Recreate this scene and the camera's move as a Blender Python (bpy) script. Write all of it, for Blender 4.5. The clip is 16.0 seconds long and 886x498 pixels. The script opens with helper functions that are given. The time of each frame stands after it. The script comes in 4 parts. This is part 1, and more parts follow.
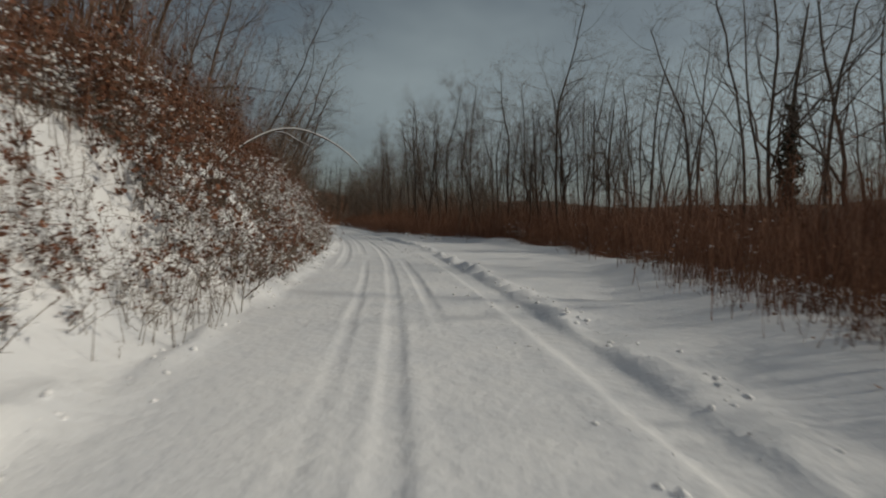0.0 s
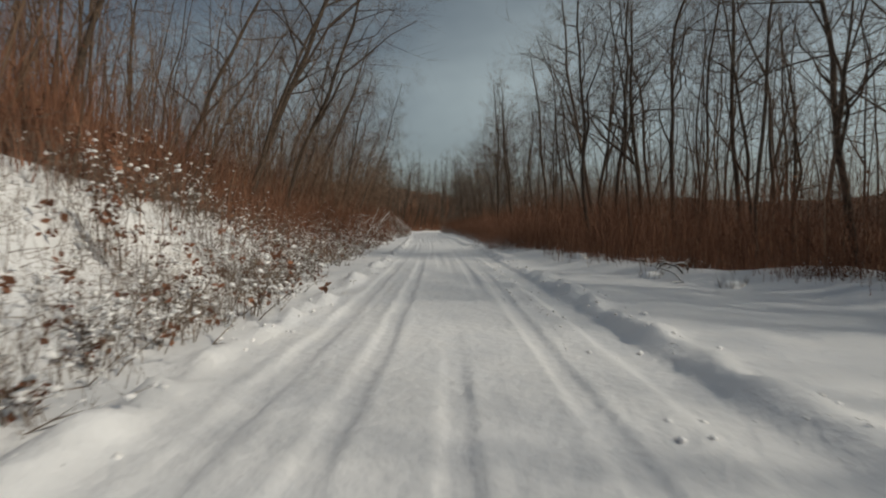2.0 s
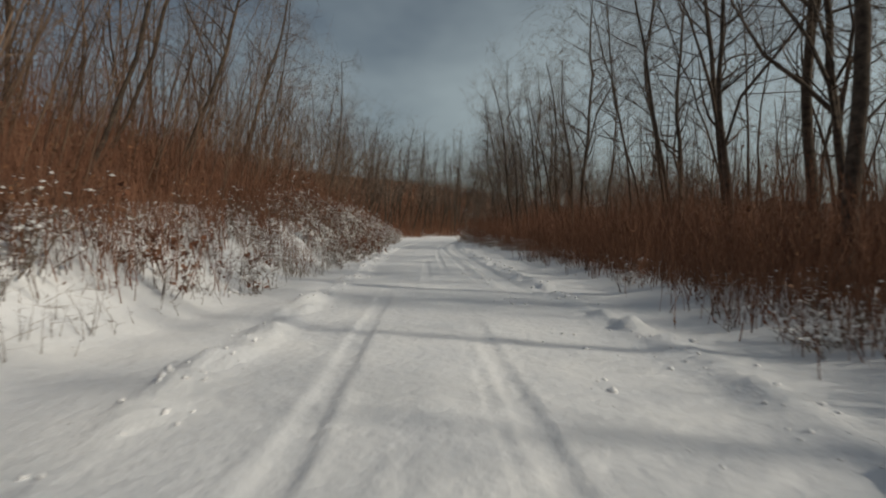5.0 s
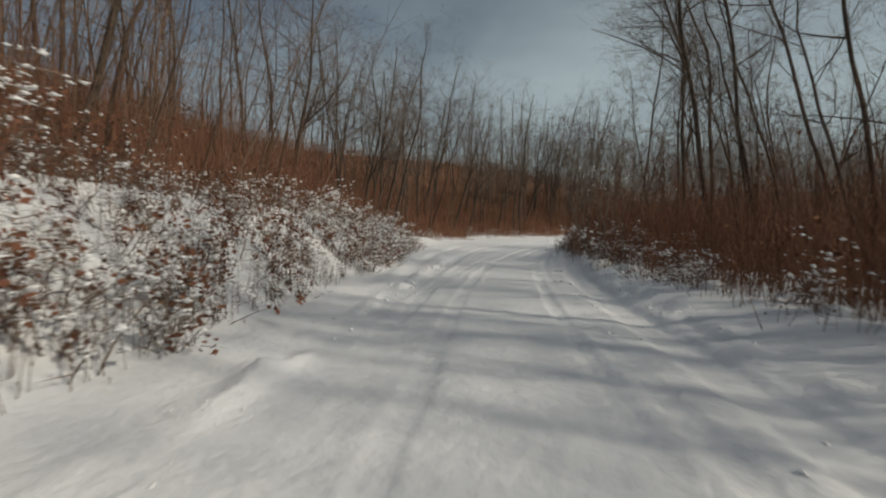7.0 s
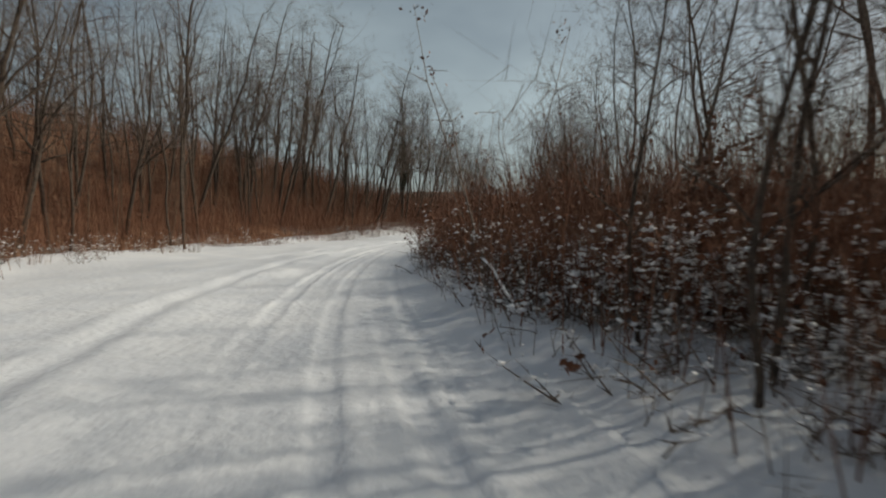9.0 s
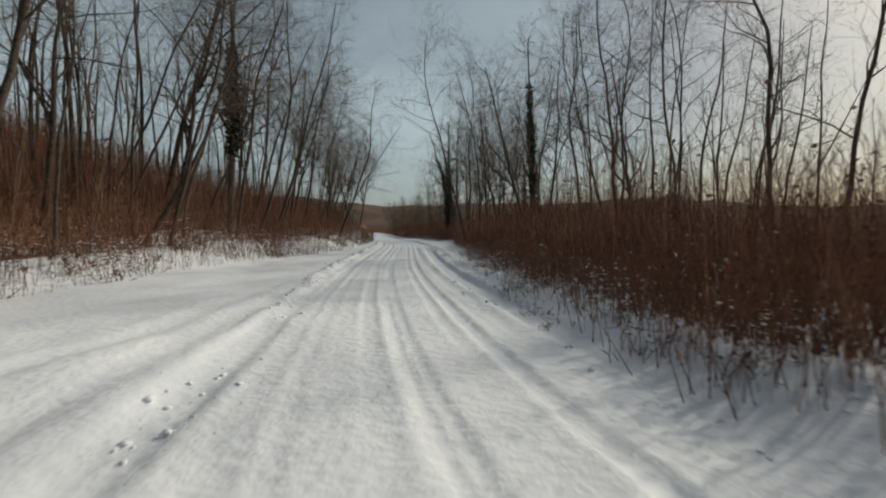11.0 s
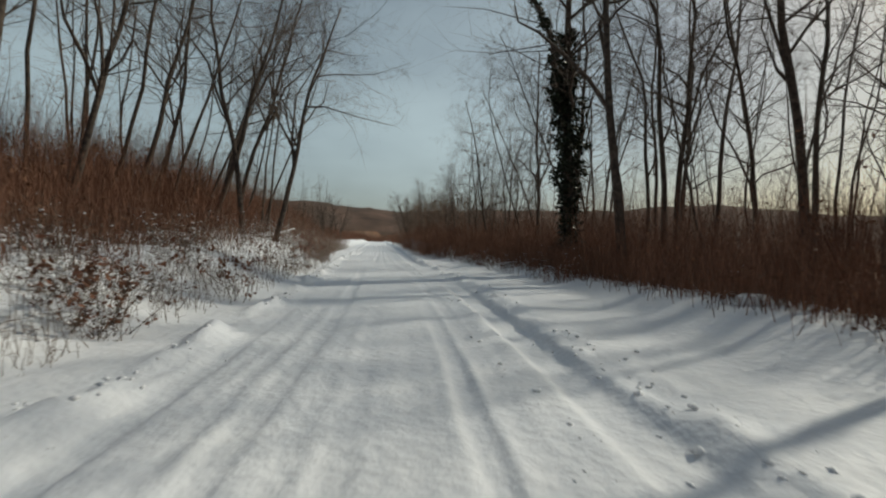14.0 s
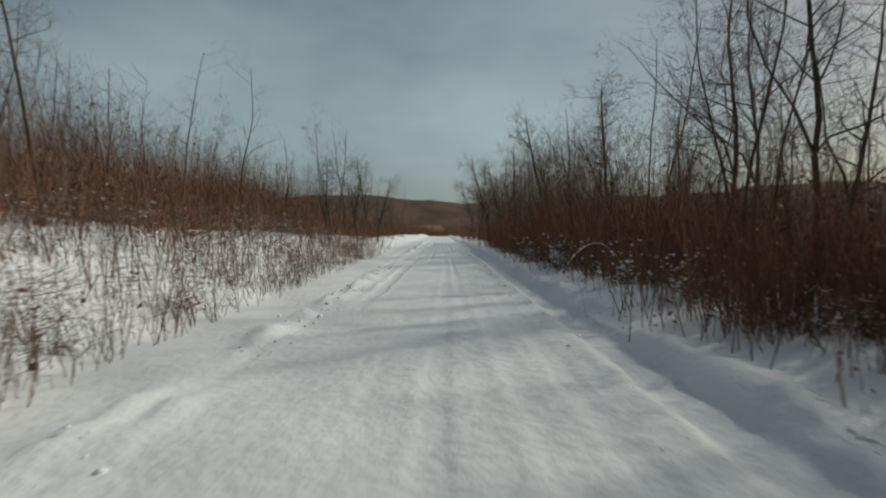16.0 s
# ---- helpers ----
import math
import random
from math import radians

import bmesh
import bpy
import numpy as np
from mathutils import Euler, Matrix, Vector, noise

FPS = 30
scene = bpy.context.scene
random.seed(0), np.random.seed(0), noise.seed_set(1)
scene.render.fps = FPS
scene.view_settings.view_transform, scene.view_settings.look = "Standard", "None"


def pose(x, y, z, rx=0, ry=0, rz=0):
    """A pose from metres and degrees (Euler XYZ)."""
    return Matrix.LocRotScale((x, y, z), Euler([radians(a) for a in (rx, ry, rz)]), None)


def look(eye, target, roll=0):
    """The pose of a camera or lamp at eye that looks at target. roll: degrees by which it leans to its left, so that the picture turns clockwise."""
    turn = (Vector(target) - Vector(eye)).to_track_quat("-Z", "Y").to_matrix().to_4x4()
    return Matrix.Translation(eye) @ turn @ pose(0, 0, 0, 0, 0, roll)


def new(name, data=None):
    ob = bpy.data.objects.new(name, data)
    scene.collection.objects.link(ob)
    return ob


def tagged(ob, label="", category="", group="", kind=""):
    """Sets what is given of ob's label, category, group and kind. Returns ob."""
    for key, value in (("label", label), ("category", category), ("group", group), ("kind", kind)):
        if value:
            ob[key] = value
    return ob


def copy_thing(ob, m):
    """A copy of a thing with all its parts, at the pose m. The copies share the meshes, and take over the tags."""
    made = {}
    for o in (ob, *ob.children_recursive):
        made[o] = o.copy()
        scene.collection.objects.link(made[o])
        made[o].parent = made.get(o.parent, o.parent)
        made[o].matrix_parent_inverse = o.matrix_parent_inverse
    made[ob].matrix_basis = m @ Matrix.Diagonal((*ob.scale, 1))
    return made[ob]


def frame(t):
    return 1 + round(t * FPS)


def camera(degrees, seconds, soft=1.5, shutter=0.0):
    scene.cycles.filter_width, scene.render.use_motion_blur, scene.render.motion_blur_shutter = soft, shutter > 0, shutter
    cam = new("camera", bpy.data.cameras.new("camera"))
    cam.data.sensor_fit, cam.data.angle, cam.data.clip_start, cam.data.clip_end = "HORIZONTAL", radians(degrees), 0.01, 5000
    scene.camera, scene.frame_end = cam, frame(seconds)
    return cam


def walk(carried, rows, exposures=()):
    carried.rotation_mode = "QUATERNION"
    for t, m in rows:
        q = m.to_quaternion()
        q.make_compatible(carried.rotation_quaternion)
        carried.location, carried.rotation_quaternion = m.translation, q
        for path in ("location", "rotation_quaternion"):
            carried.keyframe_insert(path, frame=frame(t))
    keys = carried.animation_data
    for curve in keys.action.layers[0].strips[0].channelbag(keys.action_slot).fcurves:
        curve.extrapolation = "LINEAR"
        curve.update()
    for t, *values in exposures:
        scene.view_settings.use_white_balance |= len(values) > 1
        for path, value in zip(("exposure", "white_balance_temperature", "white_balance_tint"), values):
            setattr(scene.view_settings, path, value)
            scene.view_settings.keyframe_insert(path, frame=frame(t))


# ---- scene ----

# ---- camera ----
# seconds, x, y, yaw to the left, pitch up, lean
EYE = 1.6
PATH = [
    (0, 0.00, 0.00, 7.09, -2.99, 1.34),
    (0.5, -1.41, 8.45, 9.33, -1.96, 1.28),
    (1, -3.26, 16.61, 13.66, -2.57, 0.10),
    (1.5, -5.83, 24.50, 19.87, -3.48, 0.09),
    (2, -8.96, 32.49, 20.31, -2.69, -0.07),
    (2.5, -11.99, 40.80, 17.32, -2.02, 0.28),
    (3, -15.00, 49.10, 19.91, -2.14, 0.76),
    (3.5, -18.15, 57.17, 20.20, -2.31, 0.22),
    (4, -21.34, 64.92, 22.04, -1.93, -0.30),
    (4.2, -22.65, 67.92, 22.51, -2.06, 0.48),
    (5, -27.95, 80.20, 21.31, -2.29, 0.00),
    (6, -34.50, 96.33, 20.99, -2.16, 0.00),
    (6.3, -36.61, 101.27, 22.68, -1.86, -0.65),
    (6.5, -38.15, 104.56, 24.99, -2.89, 0.65),
    (7, -42.39, 112.81, 26.85, -2.79, 0.35),
    (7.5, -46.38, 121.31, 19.90, -1.67, 1.40),
    (8, -49.35, 129.74, 11.37, -1.94, 0.90),
    (8.5, -51.12, 137.51, -1.16, -1.40, 1.69),
    (9, -52.08, 144.84, -9.56, -3.22, -0.66),
    (9.2, -52.35, 147.82, -12.66, -3.55, -0.40),
    (9.5, -52.66, 152.43, -16.24, -2.83, 0.00),
    (10, -52.76, 160.49, -19.87, -2.36, 0.00),
    (10.5, -51.80, 168.81, -25.85, -2.22, 0.00),
    (11, -49.43, 177.07, -28.71, -2.22, 0.00),
    (11.3, -47.41, 181.91, -30.11, -2.80, 0.37),
    (11.5, -45.97, 185.12, -27.65, -1.94, 0.82),
    (12, -42.72, 193.32, -22.21, -1.65, -0.39),
    (12.5, -39.31, 201.47, -26.65, -2.54, 0.96),
    (13, -35.47, 209.31, -28.20, -2.53, 1.48),
    (13.5, -31.79, 216.72, -27.17, -2.21, 0.11),
    (14, -28.46, 223.66, -26.61, -1.20, 0.77),
    (14.5, -25.44, 230.58, -23.14, -1.55, 0.71),
    (15, -22.79, 238.23, -17.60, -2.54, -0.40),
    (15.5, -20.29, 246.71, -17.73, -1.70, 1.37),
    (16, -17.59, 255.48, -19.05, -2.03, -0.97),
]
cam = camera(85.4, 16.0, soft=2.1, shutter=0.09)
walk(cam, [(t, pose(x, y, EYE, 90 + up, 0, yaw) @ pose(0, 0, 0, 0, 0, lean)) for t, x, y, yaw, up, lean in PATH],
     exposures=[(0, -1.5, 6910, 7), (1, -1.17, 6960, 7), (2.5, -1.06, 6960, 7), (3.5, -1.06, 6960, 7), (4.2, -1.07, 6960, 7), (6.5, -0.98, 6960, 7), (7.5, -0.93, 6970, 7), (8.5, -1, 6870, 7), (9.2, -0.82, 6820, 6), (11.5, -0.89, 6720, 5), (13, -0.93, 6670, 3), (14, -0.82, 6670, 3), (15, -0.99, 6640, 2), (16, -1.08, 6620, 2)])

# ---- light ----
SUN_TURN, SUN_HEIGHT = 87.0, 35.0  # degrees clockwise from +y, degrees above the horizon
world = bpy.data.worlds.new("winter_sky")
scene.world = world
world.use_nodes = True
wn, wl = world.node_tree.nodes, world.node_tree.links
wn.clear()
sky = wn.new("ShaderNodeTexSky")
sky.sky_type, sky.sun_disc = "NISHITA", False
sky.sun_elevation, sky.sun_rotation = radians(SUN_HEIGHT), radians(SUN_TURN)
sky.air_density, sky.dust_density = 1.0, 2.7
w_co = wn.new("ShaderNodeTexCoord")
w_map = wn.new("ShaderNodeMapping")
w_map.inputs["Scale"].default_value = (1.0, 1.0, 2.2)
w_noise = wn.new("ShaderNodeTexNoise")
w_noise.inputs["Scale"].default_value = 0.9
w_noise.inputs["Detail"].default_value = 5
w_noise.inputs["Roughness"].default_value = 0.55
w_ramp = wn.new("ShaderNodeValToRGB")
w_ramp.color_ramp.elements[0].position, w_ramp.color_ramp.elements[1].position = 0.36, 0.85
w_ramp.color_ramp.elements[0].color = (0.02, 0.02, 0.02, 1)
w_ramp.color_ramp.elements[1].color = (0.70, 0.70, 0.70, 1)
w_mix = wn.new("ShaderNodeMix")
w_mix.data_type = "RGBA"
w_mix.inputs[7].default_value = (12.2, 14.6, 15.8, 1)
w_bg = wn.new("ShaderNodeBackground")
w_bg.inputs["Strength"].default_value = 0.092
w_out = wn.new("ShaderNodeOutputWorld")
wl.new(w_co.outputs["Generated"], w_map.inputs["Vector"])
wl.new(w_map.outputs["Vector"], w_noise.inputs["Vector"])
wl.new(w_noise.outputs["Fac"], w_ramp.inputs["Fac"])
wl.new(w_ramp.outputs["Color"], w_mix.inputs[0])
wl.new(sky.outputs["Color"], w_mix.inputs[6])
wl.new(w_mix.outputs[2], w_bg.inputs["Color"])
wl.new(w_bg.outputs["Background"], w_out.inputs["Surface"])
sun = new("sun", bpy.data.lights.new("sun", "SUN"))
sun.data.energy, sun.data.angle, sun.data.color = 5.0, radians(2.0), (1.0, 0.93, 0.82)
a, e = radians(SUN_TURN), radians(SUN_HEIGHT)
toward = Vector((math.sin(a) * math.cos(e), math.cos(a) * math.cos(e), math.sin(e)))
sun.matrix_world = look(toward * 50, (0, 0, 0))

# ---- materials ----


def material(name, colours, scale=6.0, rough=0.8, bump=0.0, bump_scale=40.0, spread=0.0, deep=0.03):
    """A noise-mottled surface: two or three colours, fine relief, and a shift of value per object or island."""
    m = bpy.data.materials.new(name)
    m.use_nodes = True
    n, l = m.node_tree.nodes, m.node_tree.links
    shade = n["Principled BSDF"]
    shade.inputs["Roughness"].default_value = rough
    shade.inputs["Specular IOR Level"].default_value = 0.25
    co = n.new("ShaderNodeTexCoord")
    big = n.new("ShaderNodeTexNoise")
    big.inputs["Scale"].default_value, big.inputs["Detail"].default_value = scale, 6
    l.new(co.outputs["Object"], big.inputs["Vector"])
    ramp = n.new("ShaderNodeValToRGB")
    els = ramp.color_ramp.elements
    els[0].position, els[1].position = 0.32, 0.68
    els[0].color, els[1].color = (*colours[0], 1), (*colours[-1], 1)
    if len(colours) == 3:
        els.new(0.5).color = (*colours[1], 1)
    l.new(big.outputs["Fac"], ramp.inputs["Fac"])
    out = ramp.outputs["Color"]
    if spread:
        geo = n.new("ShaderNodeNewGeometry")
        hsv = n.new("ShaderNodeHueSaturation")
        rng = n.new("ShaderNodeMapRange")
        rng.inputs["To Min"].default_value, rng.inputs["To Max"].default_value = 1 - spread, 1 + spread
        l.new(geo.outputs["Random Per Island"], rng.inputs["Value"])
        l.new(rng.outputs["Result"], hsv.inputs["Value"])
        l.new(out, hsv.inputs["Color"])
        out = hsv.outputs["Color"]
    l.new(out, shade.inputs["Base Color"])
    if bump:
        fine = n.new("ShaderNodeTexNoise")
        fine.inputs["Scale"].default_value, fine.inputs["Detail"].default_value = bump_scale, 6
        l.new(co.outputs["Object"], fine.inputs["Vector"])
        bm = n.new("ShaderNodeBump")
        bm.inputs["Strength"].default_value, bm.inputs["Distance"].default_value = bump, deep
        l.new(fine.outputs["Fac"], bm.inputs["Height"])
        l.new(bm.outputs["Normal"], shade.inputs["Normal"])
    return m


SNOW = material("snow", [(0.72, 0.74, 0.78), (0.81, 0.82, 0.84)], 0.8, 0.55, 0.8, 6.0, deep=0.04)
SNOW_LUMP = material("snow_lump", [(0.82, 0.83, 0.86), (0.88, 0.885, 0.89)], 4.0, 0.6, 0.3, 30.0)
LITTER = material("leaf_litter", [(0.10, 0.046, 0.024), (0.18, 0.092, 0.052), (0.26, 0.15, 0.09)], 0.9, 0.95, 0.8, 9.0)
BARK = material("bark", [(0.04, 0.031, 0.026), (0.12, 0.092, 0.072)], 7.0, 0.9, 0.7, 26.0)
TWIG = material("twig", [(0.115, 0.09, 0.074), (0.225, 0.178, 0.142)], 3.0, 0.85)
BRUSH = material("brush_shoots", [(0.115, 0.054, 0.034), (0.25, 0.123, 0.077)], 0.7, 0.85, spread=0.35)
THICKET = material("sapling_bark", [(0.115, 0.074, 0.052), (0.245, 0.168, 0.118)], 0.6, 0.85, spread=0.3)
LEAF = material("dry_leaf", [(0.105, 0.048, 0.027), (0.235, 0.115, 0.06)], 2.0, 0.7, spread=0.45)
LEAF_RED = material("rust_leaf", [(0.115, 0.047, 0.03), (0.22, 0.10, 0.056)], 2.0, 0.7, spread=0.45)
IVY = material("ivy_leaf", [(0.010, 0.015, 0.008), (0.026, 0.031, 0.015)], 4.0, 0.45, spread=0.4)
WOODS = material("far_woods", [(0.06, 0.04, 0.03), (0.13, 0.08, 0.06)], 0.05, 0.95)
EARTH = material("bank_earth", [(0.022, 0.015, 0.011), (0.055, 0.038, 0.027)], 3.0, 0.95, 0.9, 12.0)

# ---- the road's line ----
LINE = [(2.8, -43.8), (2.6, -14.6), (0.0, 0.0), (-3.1, 13.1), (-6.9, 26.2), (-11.4, 39.2), (-16.3, 52.1), (-21.4, 64.8), (-26.6, 77.3), (-32.0, 90.0),
        (-37.7, 103.0), (-43.4, 116.2), (-48.1, 129.2), (-50.9, 141.9), (-51.8, 154.4), (-50.6, 167.2), (-47.3, 180.2), (-42.5, 193.2), (-37.0, 205.8),
        (-31.5, 217.8), (-26.4, 229.7), (-21.9, 242.2), (-17.6, 255.5), (-11.1, 274.4), (1.8, 312.2), (18.0, 359.6), (34.2, 406.9), (53.7, 463.6)]


def smooth_line(points, step=0.5):
    """A Catmull-Rom line through the points, at even steps."""
    p = np.array(points, float)
    p = np.vstack([2 * p[0] - p[1], p, 2 * p[-1] - p[-2]])
    out = []
    for i in range(1, len(p) - 2):
        u = np.linspace(0, 1, 60, endpoint=False)[:, None]
        a0, a1, a2, a3 = p[i - 1], p[i], p[i + 1], p[i + 2]
        out.append(0.5 * (2 * a1 + (a2 - a0) * u + (2 * a0 - 5 * a1 + 4 * a2 - a3) * u**2 + (3 * a1 - a0 - 3 * a2 + a3) * u**3))
    out = np.vstack(out)
    run = np.r_[0, np.cumsum(np.hypot(*np.diff(out, axis=0).T))]
    s = np.arange(0, run[-1], step)
    return s, np.c_[np.interp(s, run, out[:, 0]), np.interp(s, run, out[:, 1])]


ROAD_S, ROAD = smooth_line(LINE)
zero = np.hypot(ROAD[:, 0] - 0.2, ROAD[:, 1]).argmin()
ROAD_S = ROAD_S - ROAD_S[zero]  # 0 m where the walk begins
tang = np.gradient(ROAD, axis=0)
tang /= np.hypot(*tang.T)[:, None]
RIGHT = np.c_[tang[:, 1], -tang[:, 0]]


def on_road(s, l):
    """World x, y at s metres along the road and l metres to the right of it."""
    s, l = np.broadcast_arrays(np.asarray(s, float), np.asarray(l, float))
    x = np.interp(s, ROAD_S, ROAD[:, 0]) + l * np.interp(s, ROAD_S, RIGHT[:, 0])
    y = np.interp(s, ROAD_S, ROAD[:, 1]) + l * np.interp(s, ROAD_S, RIGHT[:, 1])
    return x, y


def road_at(x, y):
    """The nearest place on the road: s and l of world points."""
    x, y = np.asarray(x, float).ravel(), np.asarray(y, float).ravel()
    s, l = np.empty(len(x)), np.empty(len(x))
    for k in range(0, len(x), 4000):
        dx, dy = x[k:k + 4000, None] - ROAD[None, ::2, 0], y[k:k + 4000, None] - ROAD[None, ::2, 1]
        i = (dx**2 + dy**2).argmin(1) * 2
        r = np.arange(len(i))
        off = np.c_[dx[r, i // 2], dy[r, i // 2]]
        s[k:k + 4000] = ROAD_S[i] + (off * tang[i]).sum(1)
        side = np.sign((off * RIGHT[i]).sum(1) + 1e-9)
        l[k:k + 4000] = side * np.hypot(*off.T)
    return s, l


# ---- the lie of the land ----
# along the road: metres, bank height on the hill side, slope of the hill, clear width on the hill side and on the valley side
LAND = np.array([(-60, 2.4, 0.25, 3.2, 4.2), (-5, 3.2, 0.25, 2.6, 4.2), (5, 3.3, 0.25, 2.6, 4.8), (10, 3.4, 0.25, 2.5, 6.3), (20, 3.4, 0.25, 2.7, 9.6), (37, 3.0, 0.25, 3.0, 11.0), (45, 2.4, 0.25, 3.8, 8.8),
                 (52, 1.7, 0.27, 4.4, 4.7), (64, 1.4, 0.28, 4.6, 3.9), (79, 1.4, 0.30, 4.3, 4.7), (92, 1.6, 0.30, 4.4, 5.2), (105, 2.2, 0.32, 3.6, 5.6), (117, 2.4, 0.32, 3.4, 5.2),
                 (130, 2.3, 0.33, 4.1, 3.8), (141, 1.9, 0.33, 4.9, 2.7), (148, 1.7, 0.42, 6.3, 1.9), (153, 1.2, 0.52, 8.6, 1.9), (158, 0.7, 0.52, 10.9, 1.7), (165, 0.4, 0.52, 12.2, 1.5), (175, 0.35, 0.52, 12.6, 1.1),
                 (186, 0.4, 0.52, 12.0, 2.2), (201, 0.7, 0.52, 8.6, 3.8), (212, 1.0, 0.48, 6.4, 4.6), (222, 1.1, 0.40, 4.5, 4.6), (234, 1.2, 0.38, 4.2, 5.6), (245, 1.2, 0.35, 3.8, 6.6),
                 (256, 1.3, 0.32, 3.0, 7.0), (266, 1.8, 0.26, 2.9, 6.8), (278, 1.9, 0.16, 4.2, 3.8), (293, 1.6, 0.10, 4.5, 3.2), (330, 1.0, 0.03, 4.0, 3.2), (600, 1, 0.03, 4, 3.4)])


def land(s, column):
    return np.interp(s, LAND[:, 0], LAND[:, column])


def ease(v):
    v = np.clip(v, 0, 1)
    return v * v * (3 - 2 * v)


def waves(x, y, size, seed=0.0):
    """Cheap smooth noise between about -1 and 1."""
    x, y = x / size + seed * 3.1, y / size - seed * 1.7
    return (np.sin(1.3 * x + 0.7 * y + 1.1 * np.sin(0.9 * y)) + np.sin(-0.6 * x + 1.7 * y + 1.3 * np.sin(1.1 * x)) + np.sin(2.1 * x - 1.2 * y + seed)) / 3


def grain(x, y, size, seed=0.0):
    """Uneven noise on a lattice, between -1 and 1."""
    x, y = np.asarray(x, float) / size + 17.3 * seed, np.asarray(y, float) / size - 9.1 * seed
    i, j = np.floor(x), np.floor(y)
    u, v = ease(x - i), ease(y - j)

    def at(a, b):
        h = np.sin(a * 127.1 + b * 311.7 + seed * 74.7) * 43758.5453
        return 2 * (h - np.floor(h)) - 1
    return (at(i, j) * (1 - u) + at(i + 1, j) * u) * (1 - v) + (at(i, j + 1) * (1 - u) + at(i + 1, j + 1) * u) * v


RUTS = ((-1.9, 0.15, 0.034), (-1.5, 0.09, 0.022), (-0.95, 0.13, 0.032), (-0.55, 0.08, 0.02), (-0.1, 0.12, 0.036), (0.4, 0.09, 0.022), (0.85, 0.11, 0.03), (1.4, 0.12, 0.026), (2.3, 0.27, 0.09))


def height(x, y, s=None, l=None, fine=True):
    """The ground's height."""
    if s is None:
        s, l = road_at(x, y)
    x, y = np.asarray(x, float), np.asarray(y, float)
    z = np.zeros_like(l)
    cl, cr = land(s, 3), land(s, 4)
    up = -l - cl
    ragged = 0.35 * waves(x, y, 1.7, 2) + 0.5 * waves(x, y, 4.5, 1)
    z = z + land(s, 1) * ease((up + ragged) / 3.4)
    hill = np.maximum(0, up - 4.0)
    z = z + 26 * (1 - np.exp(-hill * land(s, 2) / 26))
    fall = np.maximum(0, l - cr - 2)
    z = z + 0.28 * ease((l - cr + 1.2 + 0.5 * ragged) / 1.8) - 3.5 * (1 - np.exp(-fall * 0.06 / 3.5))
    z = z + np.clip(np.abs(l) - 5, 0, 6) / 6 * (0.25 * waves(x, y, 3.1, 3) + 0.5 * waves(x, y, 11, 4) * np.clip((np.abs(l) - 8) / 10, 0, 1))
    far = np.hypot(x - 30, y - 150)
    z = z + ease((far - 300) / 900) * 20
    if fine:
        wob = 0.1 * waves(s, s * 0.3, 21, 6)
        crumb = grain(x, y, 0.45, 3)
        track = np.zeros_like(l)
        for k, (c, w, d) in enumerate(RUTS):
            deep = d > 0.1
            o = l - c - wob - (0.05 if deep else 0.24) * waves(s, s * 0.7, 26, k) + 0.03 * crumb
            g = np.exp(-((o / (1.15 * w)) ** 6))
            h = np.exp(-(((np.abs(o) - 1.75 * w) / (0.7 * w)) ** 2))
            fade = 1.0 + 0.15 * waves(s, s, 7, k) + 0.45 * ease((s - 186) / 12) if deep else np.clip(0.3 + 1.2 * grain(s, s * 0 + 9 * k, 12, k), 0.0, 1.1) + 0.36 * ease((s - 192) / 12) * ease((252 - s) / 12)
            g = g * (1 - 0.25 * np.clip(grain(x, y, 0.34, 21), 0, 1)) if deep else g
            track = track + d * fade * (np.clip(0.25 + 0.5 * grain(x, y, 0.4, k + 2), 0, 1) * h - g)
        bend = np.exp(-(((s - 166) / 24) ** 2))
        for c, swing in ((-2.0, 2.2), (-2.2, 4.6), (-2.6, 7.0)):
            o = l - c + swing * bend + 0.2 * waves(s, s, 9, swing) + 0.04 * crumb
            track = track + 0.06 * ease(bend * 2.5) * (0.35 * np.exp(-(((np.abs(o) - 0.4) / 0.15) ** 2)) - np.exp(-((o / 0.28) ** 4)))
        z = z + track
        flat = ease((3.4 - np.abs(l)) / 0.9)
        berm = (1 - ease(2.5 * bend)) * np.exp(-(((l + 2.65 - wob) / 0.28) ** 2)) + 0.8 * np.exp(-(((l - 3.0 - wob) / 0.3) ** 2))
        z = z + 0.2 * berm * np.clip(0.35 + 0.7 * crumb + 0.5 * grain(x, y, 0.27, 31) + 0.5 * grain(x, y, 1.7, 12), 0, 1.5)
        z = z + 0.012 * crumb + 0.016 * grain(x, y, 1.1, 8) + (1 - flat) * (0.05 + 0.06 * grain(x, y, 2.3, 9) + 0.035 * grain(x, y, 0.8, 10))
    return z


# ---- mesh building ----


def mesh_from(name, verts, faces):
    """A mesh from arrays of quads; a last corner of -1 marks a triangle."""
    me = bpy.data.meshes.new(name)
    v, f = np.asarray(verts, np.float32), np.asarray(faces, np.int32)
    corners = (f >= 0).sum(1)
    loops = f.ravel()[f.ravel() >= 0]
    me.vertices.add(len(v))
    me.vertices.foreach_set("co", v.ravel())
    me.loops.add(len(loops))
    me.loops.foreach_set("vertex_index", loops)
    me.polygons.add(len(f))
    me.polygons.foreach_set("loop_start", np.r_[0, np.cumsum(corners)[:-1]].astype(np.int32))
    me.update(calc_edges=True)
    return me


def smooth(me):
    me.polygons.foreach_set("use_smooth", np.ones(len(me.polygons), bool))
    return me


